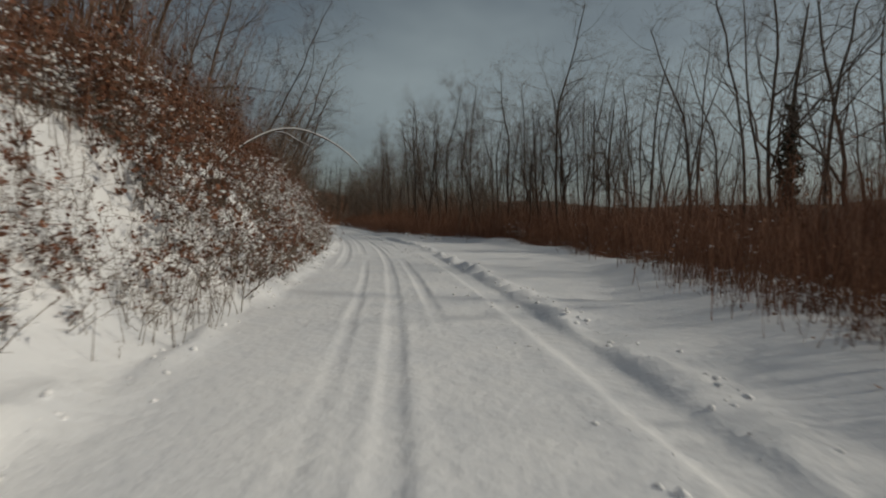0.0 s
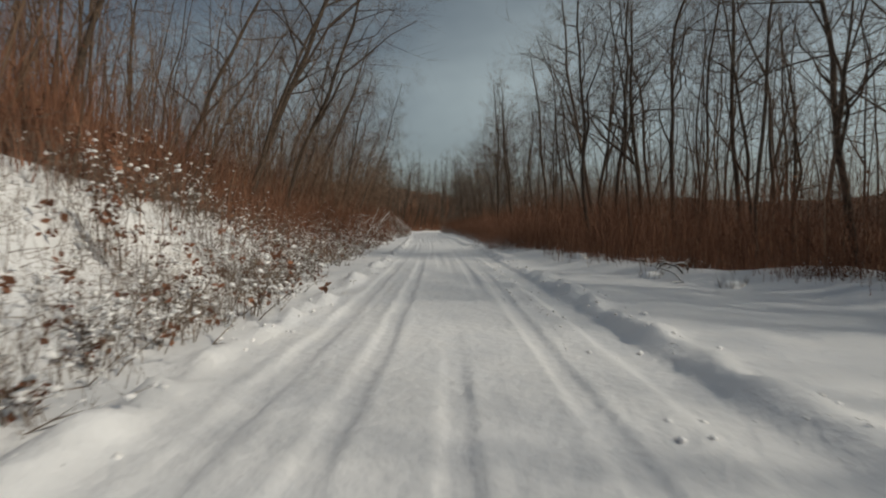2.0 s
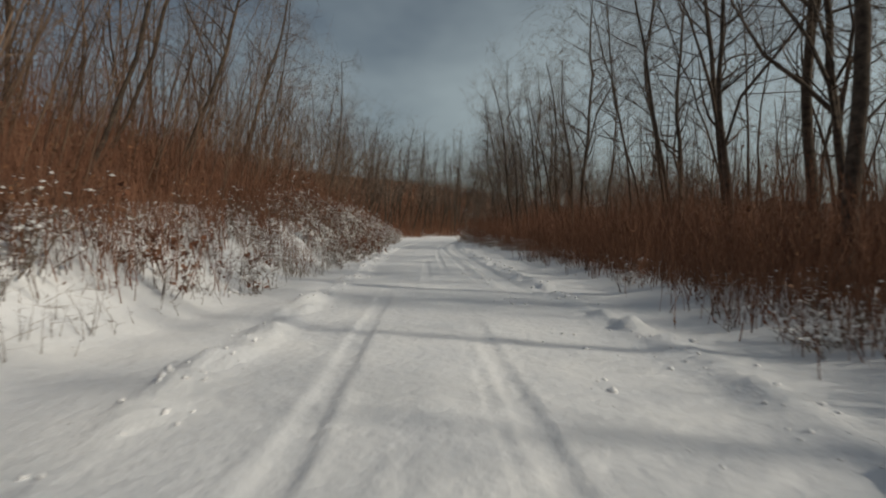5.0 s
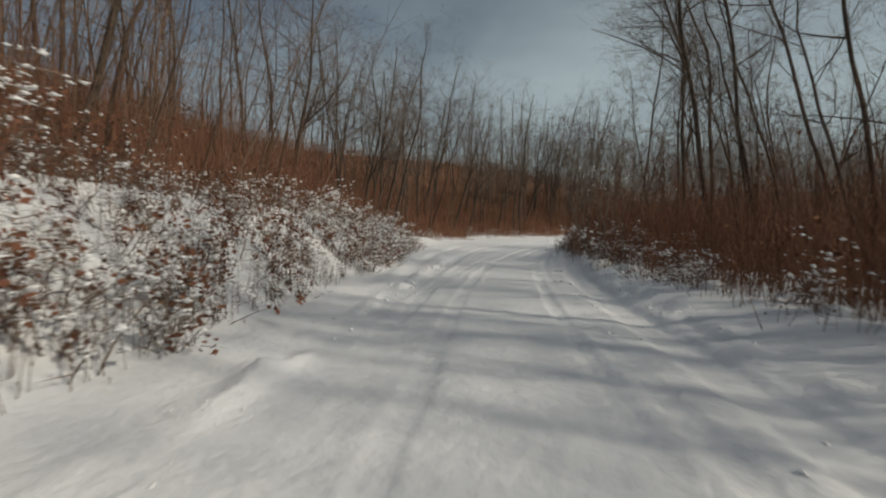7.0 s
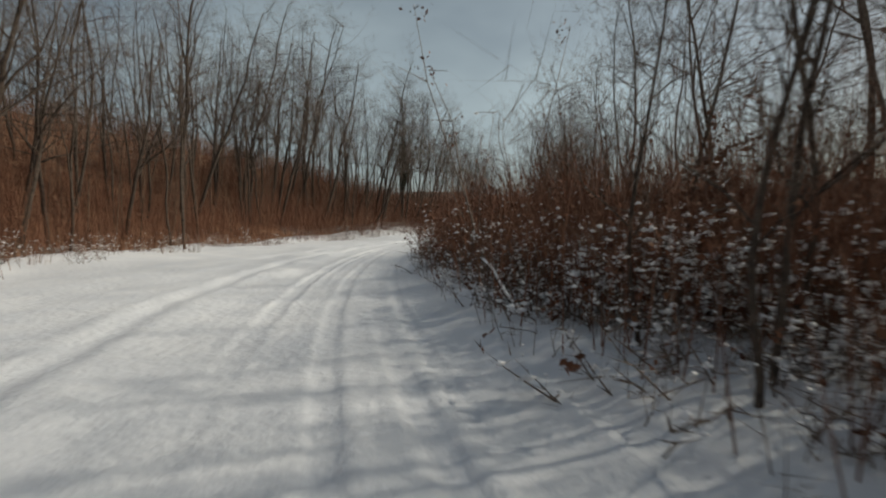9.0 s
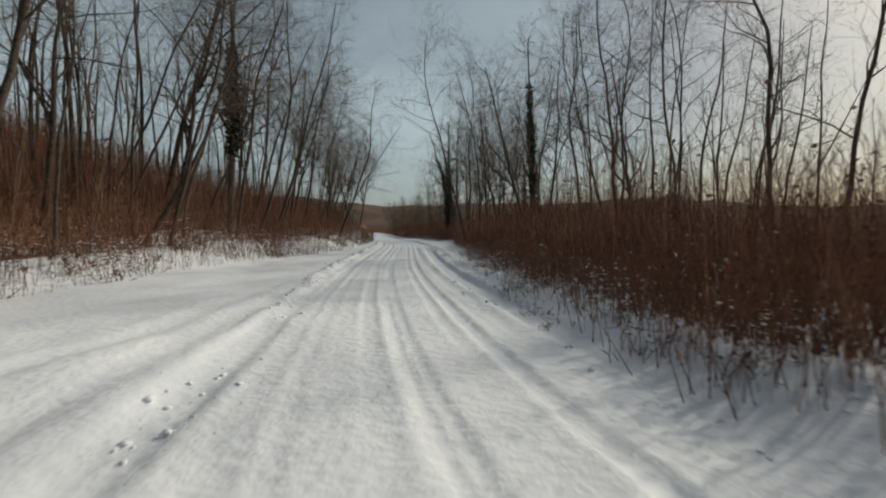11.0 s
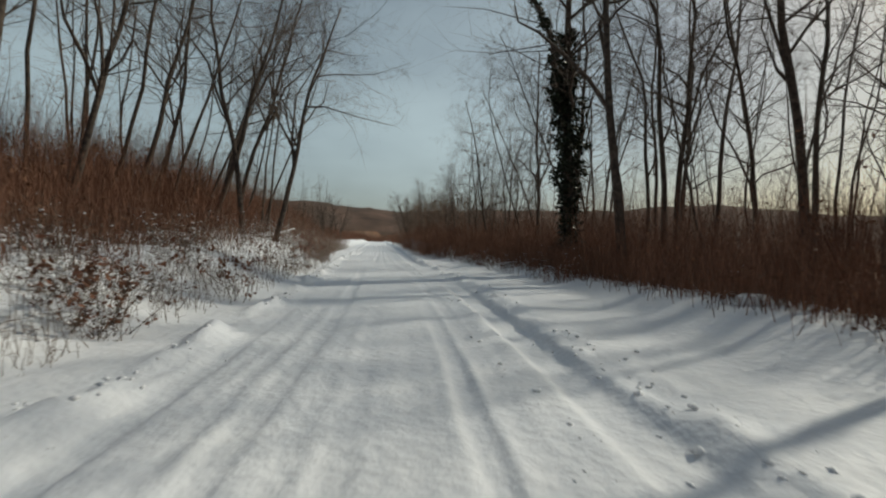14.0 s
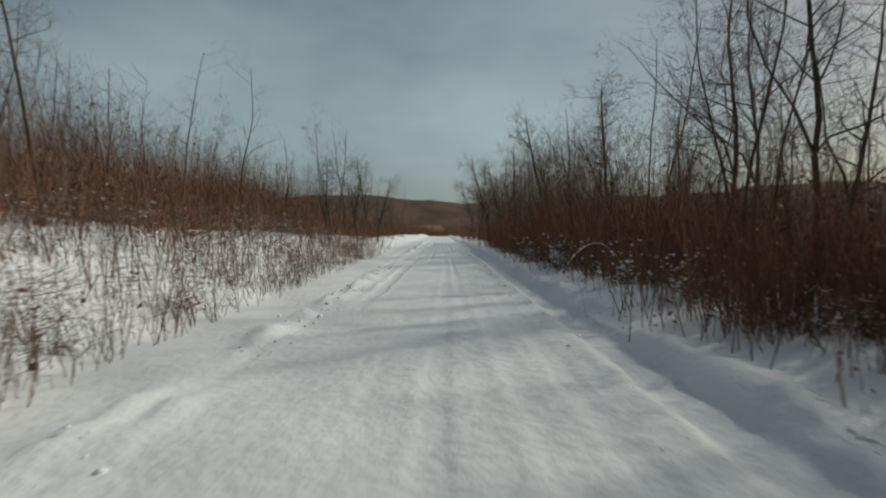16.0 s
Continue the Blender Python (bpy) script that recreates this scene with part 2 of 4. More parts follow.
def tubes(p0, p1, r0, r1, n=3):
    """Open tapered tubes between rows of points."""
    p0, p1 = np.atleast_2d(p0), np.atleast_2d(p1)
    r0, r1 = np.broadcast_to(r0, len(p0))[:, None], np.broadcast_to(r1, len(p0))[:, None]
    d = p1 - p0
    d = d / (np.linalg.norm(d, axis=1, keepdims=True) + 1e-9)
    ref = np.where(np.abs(d[:, 2:]) > 0.9, [[1.0, 0, 0]], [[0, 0, 1.0]])
    u = np.cross(d, ref)
    u /= np.linalg.norm(u, axis=1, keepdims=True)
    w = np.cross(d, u)
    verts = np.empty((len(p0), 2, n, 3))
    for k in range(n):
        c, s = math.cos(2 * math.pi * k / n), math.sin(2 * math.pi * k / n)
        verts[:, 0, k], verts[:, 1, k] = p0 + r0 * (c * u + s * w), p1 + r1 * (c * u + s * w)
    base = (np.arange(len(p0)) * 2 * n)[:, None]
    faces = np.stack([np.stack([base[:, 0] + k, base[:, 0] + (k + 1) % n, base[:, 0] + n + (k + 1) % n, base[:, 0] + n + k], 1) for k in range(n)], 1)
    return verts.reshape(-1, 3), faces.reshape(-1, 4)


def sweep(points, radii, n=8):
    """One closed skin along a line, with a capped far end."""
    p, r = np.asarray(points, float), np.asarray(radii, float)
    d = np.gradient(p, axis=0)
    d /= np.linalg.norm(d, axis=1, keepdims=True) + 1e-9
    ref = np.array([1.0, 0, 0]) if abs(d[:, 2]).mean() > 0.7 else np.array([0, 0, 1.0])
    u = np.cross(d, ref)
    u /= np.linalg.norm(u, axis=1, keepdims=True) + 1e-9
    w = np.cross(d, u)
    a = np.arange(n) * 2 * math.pi / n
    v = p[:, None] + r[:, None, None] * (np.cos(a)[None, :, None] * u[:, None] + np.sin(a)[None, :, None] * w[:, None])
    i, k = np.meshgrid(np.arange(len(p) - 1), np.arange(n), indexing="ij")
    f = np.stack([i * n + k, i * n + (k + 1) % n, (i + 1) * n + (k + 1) % n, (i + 1) * n + k], 2).reshape(-1, 4)
    last = (len(p) - 1) * n
    cap = [(last + k, last + k + 1, last + n - 1, -1) for k in range(n - 2)]
    return v.reshape(-1, 3), np.vstack([f, cap])


def spikes(p0, p1, r0):
    """Thin three-sided twigs that run out to a point."""
    v, _ = tubes(p0, p1, r0, 0.0, 3)
    v = v.reshape(-1, 6, 3)[:, :4]
    tri = np.array([(0, 1, 3, -1), (1, 2, 3, -1), (2, 0, 3, -1)])
    f = (np.arange(len(v)) * 4)[:, None, None] + tri[None]
    f[:, :, 3] = -1
    return v.reshape(-1, 3), f.reshape(-1, 4)


def blades(p0, p1, r0, rng):
    """The finest twigs: slivers that run out to a point."""
    p0, p1 = np.atleast_2d(p0), np.atleast_2d(p1)
    side = np.cross(p1 - p0, rng.normal(size=(len(p0), 3)))
    side *= (np.broadcast_to(r0, len(p0)) / (np.linalg.norm(side, axis=1) + 1e-9))[:, None]
    v = np.stack([p0 - side, p0 + side, p1], 1).reshape(-1, 3)
    f = np.arange(3 * len(p0)).reshape(-1, 3)
    return v, np.c_[f, np.full(len(p0), -1)]


def leaves(centres, size, rng):
    """Small bent leaves, each a quad turned at random."""
    k = len(centres)
    d = rng.normal(size=(k, 3))
    d /= np.linalg.norm(d, axis=1, keepdims=True)
    e = np.cross(d, rng.normal(size=(k, 3)))
    e /= np.linalg.norm(e, axis=1, keepdims=True) + 1e-9
    size = (np.asarray(size) * rng.uniform(0.6, 1.4, k))[:, None]
    f = np.cross(d, e) * size * 0.25
    v = np.stack([centres - d * size, centres + e * size * 0.6 + f, centres + d * size, centres - e * size * 0.6 + f], 1)
    return v.reshape(-1, 3), np.arange(4 * k).reshape(-1, 4)


def lumps(centres, size, rng, flat=0.7):
    """Small uneven lumps, six corners each."""
    k = len(centres)
    size = np.broadcast_to(size, k)[:, None, None]
    star = np.array([(1, 0, 0), (0, 1, 0), (-1, 0, 0), (0, -1, 0), (0, 0, flat), (0, 0, -flat)], float)
    v = star[None] * rng.uniform(0.65, 1.35, (k, 6, 1)) + rng.normal(0, 0.16, (k, 6, 3))
    v = v * size + np.asarray(centres)[:, None]
    tri = np.array([(0, 1, 4), (1, 2, 4), (2, 3, 4), (3, 0, 4), (1, 0, 5), (2, 1, 5), (3, 2, 5), (0, 3, 5)])
    return v.reshape(-1, 3), ((np.arange(k) * 6)[:, None, None] + tri[None]).reshape(-1, 3)


def join(*pieces):
    """One array pair from several."""
    vs, fs, n = [], [], 0
    for v, f in pieces:
        if len(v):
            vs.append(v), fs.append(np.where(f >= 0, f + n, -1))
            n += len(v)
    return np.vstack(vs), np.vstack(fs)


def part(name, pair, mat, parent=None, label=""):
    """One mesh object under a thing."""
    me = smooth(mesh_from(name, *pair))
    me.materials.append(mat)
    ob = new(name, me)
    ob.parent = parent
    return tagged(ob, label) if label else ob


# ---- ground ----


def sheet(us, vs, place):
    """A grid over two rows of numbers."""
    u, v = np.meshgrid(us, vs, indexing="ij")
    verts = place(u.ravel(), v.ravel())
    i = np.arange((len(us) - 1) * (len(vs) - 1))
    a = i // (len(vs) - 1) * len(vs) + i % (len(vs) - 1)
    return verts, np.stack([a, a + len(vs), a + len(vs) + 1, a + 1], 1)


def snow_edge(s):
    """How far the snow sheet reaches up the hill side."""
    return np.minimum(17.0, land(s, 3) + 5.0 - 3.0 * ease((land(s, 3) - 6.0) / 4.0))


def strip_place(s, l):
    x, y = on_road(s, l)
    z = height(x, y, s, l)
    rim = np.maximum(ease((-snow_edge(s) - l) / 2.0), ease((l - 11.5) / 2.0))
    return np.c_[x, y, z - 0.7 * rim]


ACROSS = np.r_[np.linspace(-19.5, -6.2, 22), np.linspace(-6.0, -3.1, 18), np.linspace(-3.0, -2.55, 7), np.linspace(-2.5, 2.95, 112), np.linspace(3.05, 4.4, 10), np.linspace(4.6, 14.0, 18)]
ALONG = np.r_[np.arange(-12, 292, 0.33), np.arange(292, 470, 1.2)]
road = part("road", sheet(ALONG, ACROSS, strip_place), SNOW)
tagged(road, "snow-covered forest road with soft wheel ruts and verges", "road", kind="structure")


def ground_place(x, y):
    s, l = road_at(x, y)
    z = height(x, y, s, l, fine=False)
    under = np.where(l > 0, ease((12.0 - l) / 2.0), ease((snow_edge(s) + 0.3 + l) / 2.0))
    return np.c_[x, y, z - 1.2 * under - 0.1]


def spaced(middle, reach, fine, coarse):
    near = np.arange(-reach, reach + 1, fine)
    out = reach + np.cumsum(np.linspace(fine, coarse, 40))
    return middle + np.r_[-out[::-1], near, out]


ground = part("ground", sheet(spaced(0, 160, 3.0, 75), spaced(170, 260, 3.0, 75), ground_place), LITTER)
tagged(ground, "brown leaf-littered forest floor rising to a hill", "ground", kind="structure")


def hills_place(turn, far):
    """Distant wooded ridges round the place."""
    ridge = 30 + 9 * np.sin(3 * turn + 0.6) + 5 * np.sin(7 * turn + 2) + 2.2 * np.sin(17 * turn) + 7 * np.exp(-(((turn - 1.2) / 0.5) ** 2))
    bump = 0.8 * np.sin(61 * turn) + 0.6 * np.sin(143 * turn + far) + 0.5 * np.sin(257 * turn)
    x, y = np.sin(turn) * far, 150 + np.cos(turn) * far
    up = ease((far - 430) / 150) - 0.35 * ease((far - 640) / 500)
    return np.c_[x, y, up * (ridge + bump) - 3]


hills = part("backdrop", sheet(np.linspace(0, 2 * math.pi, 420), np.r_[np.linspace(420, 640, 26), np.linspace(680, 1300, 6)], hills_place), WOODS)
tagged(hills, "distant low ridges of bare grey-brown woodland", "hills", kind="structure")

# ---- bare trees ----


def grow(rng, tall, girth, lean=0.0, spread=1.0, low=0.4, limbs=11, counts=(8, 11), steps_up=(5, 2), sway_by=1.0, forks=0, reach=1.0):
    """Segments of a bare tree: lists of (p0, p1, r0, r1) for trunk, limbs, branches and twigs. forks: limbs that rise like second stems; reach: length of the limbs."""
    out = ([], [], [], [])

    def shoot(p, d, length, r, level, lift=0.0):
        steps = (13, *steps_up, 1)[level]
        sway = (0.075 * sway_by, 0.27, 0.3, 0.2)[level]
        q, spots = np.array(p, float), []
        for k in range(steps):
            d = d + rng.normal(0, sway, 3) * (1, 1, 0.5) + np.array([0, 0, (0.05, 0.07, 0.03, 0.0)[level] + lift])
            d /= np.linalg.norm(d)
            e = q + d * length / steps
            taper = (0.22, 0.18, 0.25, 0.4)[level]
            ra, rb = r * (1 - (1 - taper) * k / steps), r * (1 - (1 - taper) * (k + 1) / steps)
            out[level].append((q, e, ra, rb))
            spots.append((q, e, d, rb))
            q = e
        if level == 3:
            return
        count = (limbs, *counts)[level]
        for c in range(count):
            at = low + (1 - low) * (c + rng.uniform(0, 1)) / count if level == 0 else rng.uniform(0.15, 1.0)
            a, b, dd, rr = spots[min(steps - 1, int(at * steps))]
            turn = rng.normal(size=3)
            turn -= dd * turn.dot(dd)
            turn /= np.linalg.norm(turn)
            open_by = radians(rng.uniform(34, 72)) * (spread if level == 0 else 1.0)
            share = (reach * rng.uniform(0.12, 0.27) * (1.35 - 0.6 * at), rng.uniform(0.3, 0.6), rng.uniform(0.4, 0.8))[level]
            thick = (0.55, 0.55, 0.55)[level]
            stem = level == 0 and c < forks
            if stem:
                open_by, share, thick = radians(rng.uniform(14, 26)), rng.uniform(0.4, 0.55) * (1.3 - 0.6 * at), 0.75
            nd = dd * math.cos(open_by) + turn * math.sin(open_by)
            shoot(a + (b - a) * rng.uniform(0, 1), nd, length * share, max(0.0042, min(rr * thick, (9, 0.032, 0.006)[level])), level + 1, 0.08 if stem else 0.0)

    shoot((0, 0, -0.3), np.array([lean, 0, 1.0]), tall, girth, 0)
    return out


def tree_pairs(segs, round_by=8, limb=4, seed=0):
    g = np.random.default_rng(seed)

    def ends(rows):
        return [np.array([r[i] for r in rows]) for i in range(4)]
    a, b, c = ends(segs[1]), ends(segs[2]), ends(segs[3])
    tip = b[3] < 0.3 * b[2].max()
    thick = [tubes(*a, limb)]
    if (~tip).any():
        thick.append(tubes(*[v[~tip] for v in b], 3))
    fine = [spikes(*[v[tip] for v in b[:3]]), blades(*c[:3], g)]
    line = [segs[0][0][0]] + [r[1] for r in segs[0]]
    girth = np.array([segs[0][0][2]] + [r[3] for r in segs[0]])
    girth[0] *= 1.4
    line.insert(1, line[0] + (line[1] - line[0]) * 0.45)
    girth = np.insert(girth, 1, girth[1] * 1.1)
    return sweep(line, girth, round_by), join(*thick), join(*fine)


def make_tree(name, seed, tall, girth, label, category="tree", **kw):
    """A bare tree: trunk, boughs, crown of twigs."""
    rng = np.random.default_rng(seed)
    segs = grow(rng, tall, girth, **kw)
    trunk, boughs, crown = tree_pairs(segs)
    ob = new(name)
    part("trunk", trunk, BARK, ob)
    tagged(part("bough_work", boughs, BARK, ob), kind="stuff")
    tagged(part("crown", crown, TWIG, ob), kind="stuff")
    return tagged(ob, label, category), segs


def ground_z(x, y):
    return float(height(np.array([x]), np.array([y]), fine=False)[0])


def stand(x, y, turn=0.0, size=1.0, sink=0.05, tilt=0.0):
    m = pose(x, y, ground_z(x, y) - sink, tilt, 0, turn)
    return m @ Matrix.Scale(size, 4)


def plant(base, x, y, turn, size=1.0, tilt=0.0, first=False):
    m = stand(x, y, turn, 1.0, 0.05, tilt)
    ob = base if first else copy_thing(base, m)
    ob.matrix_basis = m
    ob.scale = (size,) * 3
    return ob


TREE_KINDS = [
    ("tall slender bare forest tree with grey bark", dict(tall=17, girth=0.12, limbs=16, low=0.34)),
    ("tall bare tree with a forked twiggy crown", dict(tall=15, girth=0.12, limbs=16, low=0.3, spread=1.05, forks=1)),
    ("thin straight bare tree with a high crown", dict(tall=16, girth=0.08, limbs=14, low=0.42, spread=0.9)),
    ("bare tree with wide spreading twigs", dict(tall=13, girth=0.115, limbs=17, low=0.24, spread=1.15, forks=1)),
    ("thin crooked bare tree in the roadside wood", dict(tall=14, girth=0.075, limbs=14, low=0.33, lean=0.06, sway_by=1.5)),
    ("young bare tree with thin upright branches", dict(tall=9, girth=0.05, limbs=15, low=0.2, spread=0.75)),
    ("dark tall bare tree with curved limbs", dict(tall=18, girth=0.16, limbs=15, low=0.32, lean=0.03, forks=1)),
    ("low broad bare tree with a dense rounded crown", dict(tall=9.5, girth=0.13, limbs=20, low=0.22, spread=1.2, forks=3, counts=(9, 13), sway_by=0.9)),
    ("broad bare oak with long limbs reaching out", dict(tall=14, girth=0.15, limbs=15, low=0.3, spread=1.12, forks=2, counts=(11, 12), sway_by=0.8, reach=1.75)),
]
TREES = [make_tree("bare_tree", 20 + k, label=label, **kw)[0] for k, (label, kw) in enumerate(TREE_KINDS)]
used = [False] * len(TREES)


def put_tree(kind, x, y, turn, size=1.0, tilt=0.0):
    ob = plant(TREES[kind], x, y, turn, size, tilt, not used[kind])
    used[kind] = True
    tagged(ob, group="roadside trees")
    return ob


rng = np.random.default_rng(5)
spots = []


def free(x, y, gap):
    for a, b in spots:
        if (a - x) ** 2 + (b - y) ** 2 < gap * gap:
            return False
    return True


def wood(count, s0, s1, l0, l1, gap, kinds, size=(0.8, 1.15), lean=0.0):
    made = 0
    for _ in range(count * 6):
        if made >= count:
            break
        s, l = rng.uniform(s0, s1), rng.uniform(l0, l1)
        x, y = (float(v) for v in on_road(s, l))
        l = l + math.copysign(max(0.0, float(land(s, 4 if l > 0 else 3)) - 5.0), l)
        x, y = (float(v) for v in on_road(s, l))
        ss, ll = road_at([x], [y])
        if abs(ll[0]) < min(abs(l0), abs(l1)) - 0.5 or not free(x, y, gap):
            continue
        spots.append((x, y))
        tx, ty = (float(v) for v in on_road(s + 0.5, l))
        ahead = math.degrees(math.atan2(-(tx - x), ty - y))
        ob = put_tree(int(rng.choice(kinds)), x, y, 0, rng.uniform(*size))
        turn = pose(0, 0, 0, rng.normal(0, 2), lean + rng.normal(0, 2.5), ahead) @ pose(0, 0, 0, 0, 0, rng.uniform(0, 360))
        keep = ob.matrix_basis.to_scale()
        ob.matrix_basis = Matrix.Translation(ob.matrix_basis.translation) @ turn
        ob.scale = keep
        made += 1


# trees that stand out along the road: kind, x, y, size
for kind, x, y, size in ((0, -1.1, 63.1, 1.0), (6, 2.5, 56.5, 1.0), (1, 3.8, 57.9, 1.05), (1, -3.5, 55.8, 0.85), (0, -13.1, 70.3, 0.9), (6, -11.9, 75.2, 0.9),
                         (1, -24.6, 99.4, 1.0), (3, -32.9, 117.1, 0.95), (1, -7.0, 235.7, 1.0), (6, -1.9, 243.6, 1.0), (8, -9.0, 248.8, 1.0), (0, -19.9, 225.9, 1.0),
                         (2, -30.4, 208.2, 1.05), (0, -27.4, 211.0, 0.9), (8, -25.3, 248.3, 0.95), (3, -24.8, 267.5, 0.6), (0, -33.9, 239.0, 1.0), (2, -36.5, 236.0, 1.1),
                         (2, -27.6, 212.3, 1.05), (0, -36.7, 220.7, 0.9), (4, -35.8, 223.1, 0.95), (2, -48.1, 209.5, 1.0), (0, -45.0, 210.5, 1.0), 
                         (1, -72.7, 202.0, 0.9), (0, -59.5, 139.1, 0.8), (6, -45.0, 222.0, 1.0)):
    spots.append((x, y))
    ob = put_tree(kind, x, y, 0, size)
    near, off = (float(v[0]) for v in road_at([x], [y]))
    way = np.array(on_road(near + 1, 0)) - np.array(on_road(near, 0))
    ahead = math.degrees(math.atan2(-way[0], way[1]))
    ob.matrix_basis = Matrix.Translation(ob.matrix_basis.translation) @ pose(0, 0, 0, rng.normal(0, 2), (13 if off < 0 else -4) + rng.normal(0, 2), ahead) @ pose(0, 0, 0, 0, 0, rng.uniform(0, 360))
    ob.scale = (size,) * 3

for kind, s0, l0, size in ((7, 303, 6.6, 1.05), (7, 300, 10.5, 1.1), (7, 311, 5.8, 0.95), (5, 281, 6.4, 0.9), (5, 283.5, 7.4, 0.95), (7, 318, -6.2, 0.7), (5, 300, -6.8, 0.8), (1, 286, 9.0, 0.75)):
    x, y = (float(v) for v in on_road(s0, l0))
    spots.append((x, y))
    put_tree(kind, x, y, float(rng.uniform(0, 360)), size)

wood(32, 14, 140, -14, -8.6, 2.0, (0, 1, 2, 2, 4, 4, 6), lean=17)
wood(26, 140, 262, -14, -8.6, 2.0, (0, 1, 2, 2, 4, 4, 6), lean=12)
wood(9, 8, 266, -18, -13, 2.4, (0, 1, 2, 2, 4, 6), lean=10)
wood(22, 196, 257, -15, -8.0, 1.6, (0, 2, 8, 4, 8), lean=13)
wood(8, 258, 268, -12, -8.2, 1.2, (0, 2, 2, 6), (0.75, 1.0), lean=12)
wood(7, 265, 270, -10.0, -6.6, 0.9, (0, 2, 4), (0.7, 0.95), lean=12)
wood(23, 150, 196, -17, -9.5, 2.0, (0, 1, 8, 4, 8), (0.8, 1.05), lean=8)
wood(12, 172, 212, -19, -10, 2.0, (8, 8, 6, 0), (1.05, 1.3), lean=8)
wood(16, 240, 268, 8.0, 14, 1.6, (2, 0, 4, 6), lean=-5)
wood(34, 44, 140, 8.2, 15, 1.9, (0, 1, 2, 2, 4, 6), lean=-5)
wood(14, 122, 148, 7.0, 13, 1.5, (0, 1, 3, 4, 6), (0.75, 1.0), lean=-4)
wood(12, 34, 62, 8.5, 15, 1.6, (0, 8, 3, 8), (0.8, 1.05), lean=-5)
wood(14, 137, 152, 4.6, 10, 0.9, (5, 5, 4, 2), (0.65, 0.95), lean=-3)
wood(6, 145, 190, 9.5, 16, 2.6, (2, 4, 2), lean=-4)
wood(26, 194, 276, 8.2, 15, 1.9, (0, 8, 2, 2, 4, 6), lean=-5)
wood(14, 8, 44, 9.5, 16, 2.2, (0, 1, 2, 4), (0.7, 0.95), lean=-4)
wood(8, 52, 112, 9.0, 13, 2.0, (0, 8, 6, 8), (0.9, 1.15), lean=-3)
wood(6, 8, 276, 14, 18, 2.6, (0, 1, 2, 3, 6), lean=-4)
wood(16, 268, 292, 7.5, 14, 1.8, (1, 3, 5, 5, 0), (0.6, 0.85))
wood(20, 290, 345, 5.5, 13, 2.4, (7, 7, 7, 5), (0.7, 1.0))
wood(16, 272, 335, -16, -6.5, 2.2, (7, 5, 5), (0.5, 0.8), lean=5)

put_tree(8, -4.3, 258.5, 70.0, 0.68, 2.0)
put_tree(6, -26.8, 248.0, 200.0, 0.9, 5.0)
put_tree(1, -22.0, 217.2, 130.0, 1.0, 3.0)
for s0, l0, size in ((322, 5.2, 1.0), (331, 6.0, 1.05), (341, 5.6, 1.05), (352, 5.4, 1.1), (301, -7.0, 0.55), (309, -6.6, 0.65)):
    x, y = (float(v) for v in on_road(s0, l0))
    put_tree(7, x, y, 47.0 * s0, size)

# the wood further in, where single trees are hardly told apart
DEEP = []
for k, (tall, girth, low) in enumerate(((16, 0.13, 0.42), (14, 0.11, 0.35), (17, 0.14, 0.5), (12, 0.10, 0.3), (15, 0.10, 0.5))):
    segs = grow(np.random.default_rng(70 + k), tall, girth * 0.85, low=low * 0.85, limbs=8, counts=(5, 6), steps_up=(3, 1), forks=k % 2)
    DEEP.append(tree_pairs(segs, 4, 3))


def deep_wood(count, s0, s1, l0, l1, seed, size=(0.8, 1.2)):
    g = np.random.default_rng(seed)
    s, l = g.uniform(s0, s1, count), g.uniform(l0, l1, count)
    x, y = on_road(s, l)
    s2, l2 = road_at(x, y)
    keep = np.abs(l2) > min(abs(l0), abs(l1)) - 1
    x, y, z = x[keep], y[keep], height(x[keep], y[keep], s2[keep], l2[keep], fine=False)
    stems, tops = [], []
    for i in range(len(x)):
        m = np.array((pose(0, 0, 0, g.uniform(-4, 4), g.uniform(-4, 4), g.uniform(0, 360)) @ Matrix.Scale(g.uniform(*size), 4)).to_3x3())
        a, c, b = DEEP[g.integers(len(DEEP))]
        stems += [(a[0] @ m.T + (x[i], y[i], z[i]), a[1]), (c[0] @ m.T + (x[i], y[i], z[i]), c[1])]
        tops.append((b[0] @ m.T + (x[i], y[i], z[i]), b[1]))
    tagged(part("far_trunks", join(*stems), BARK), "bare trunks standing deep in the winter wood", "trees", kind="stuff")
    tagged(part("far_branches", join(*tops), TWIG), "bare twiggy crowns deep in the winter wood", "trees", kind="stuff")


deep_wood(60, 8, 262, -24, -13, 210)
deep_wood(80, 24, 150, 19, 32, 211)
deep_wood(14, 196, 272, 14, 24, 212)
deep_wood(170, -10, 140, -45, -15, 201)
deep_wood(180, 130, 276, -48, -13, 202)
deep_wood(150, -10, 150, 22, 48, 203)
deep_wood(34, 142, 192, 14, 50, 204)
deep_wood(60, 192, 276, 16, 50, 213)
deep_wood(60, 150, 230, -110, -50, 205)
deep_wood(75, 274, 345, 5.5, 22, 206, (0.42, 0.68))
deep_wood(42, 280, 345, -26, -7, 207, (0.35, 0.55))
deep_wood(30, 340, 440, 6, 30, 208, (0.4, 0.65))
deep_wood(30, 340, 440, -30, -7, 209, (0.4, 0.6))

# ---- trees grown over with ivy ----


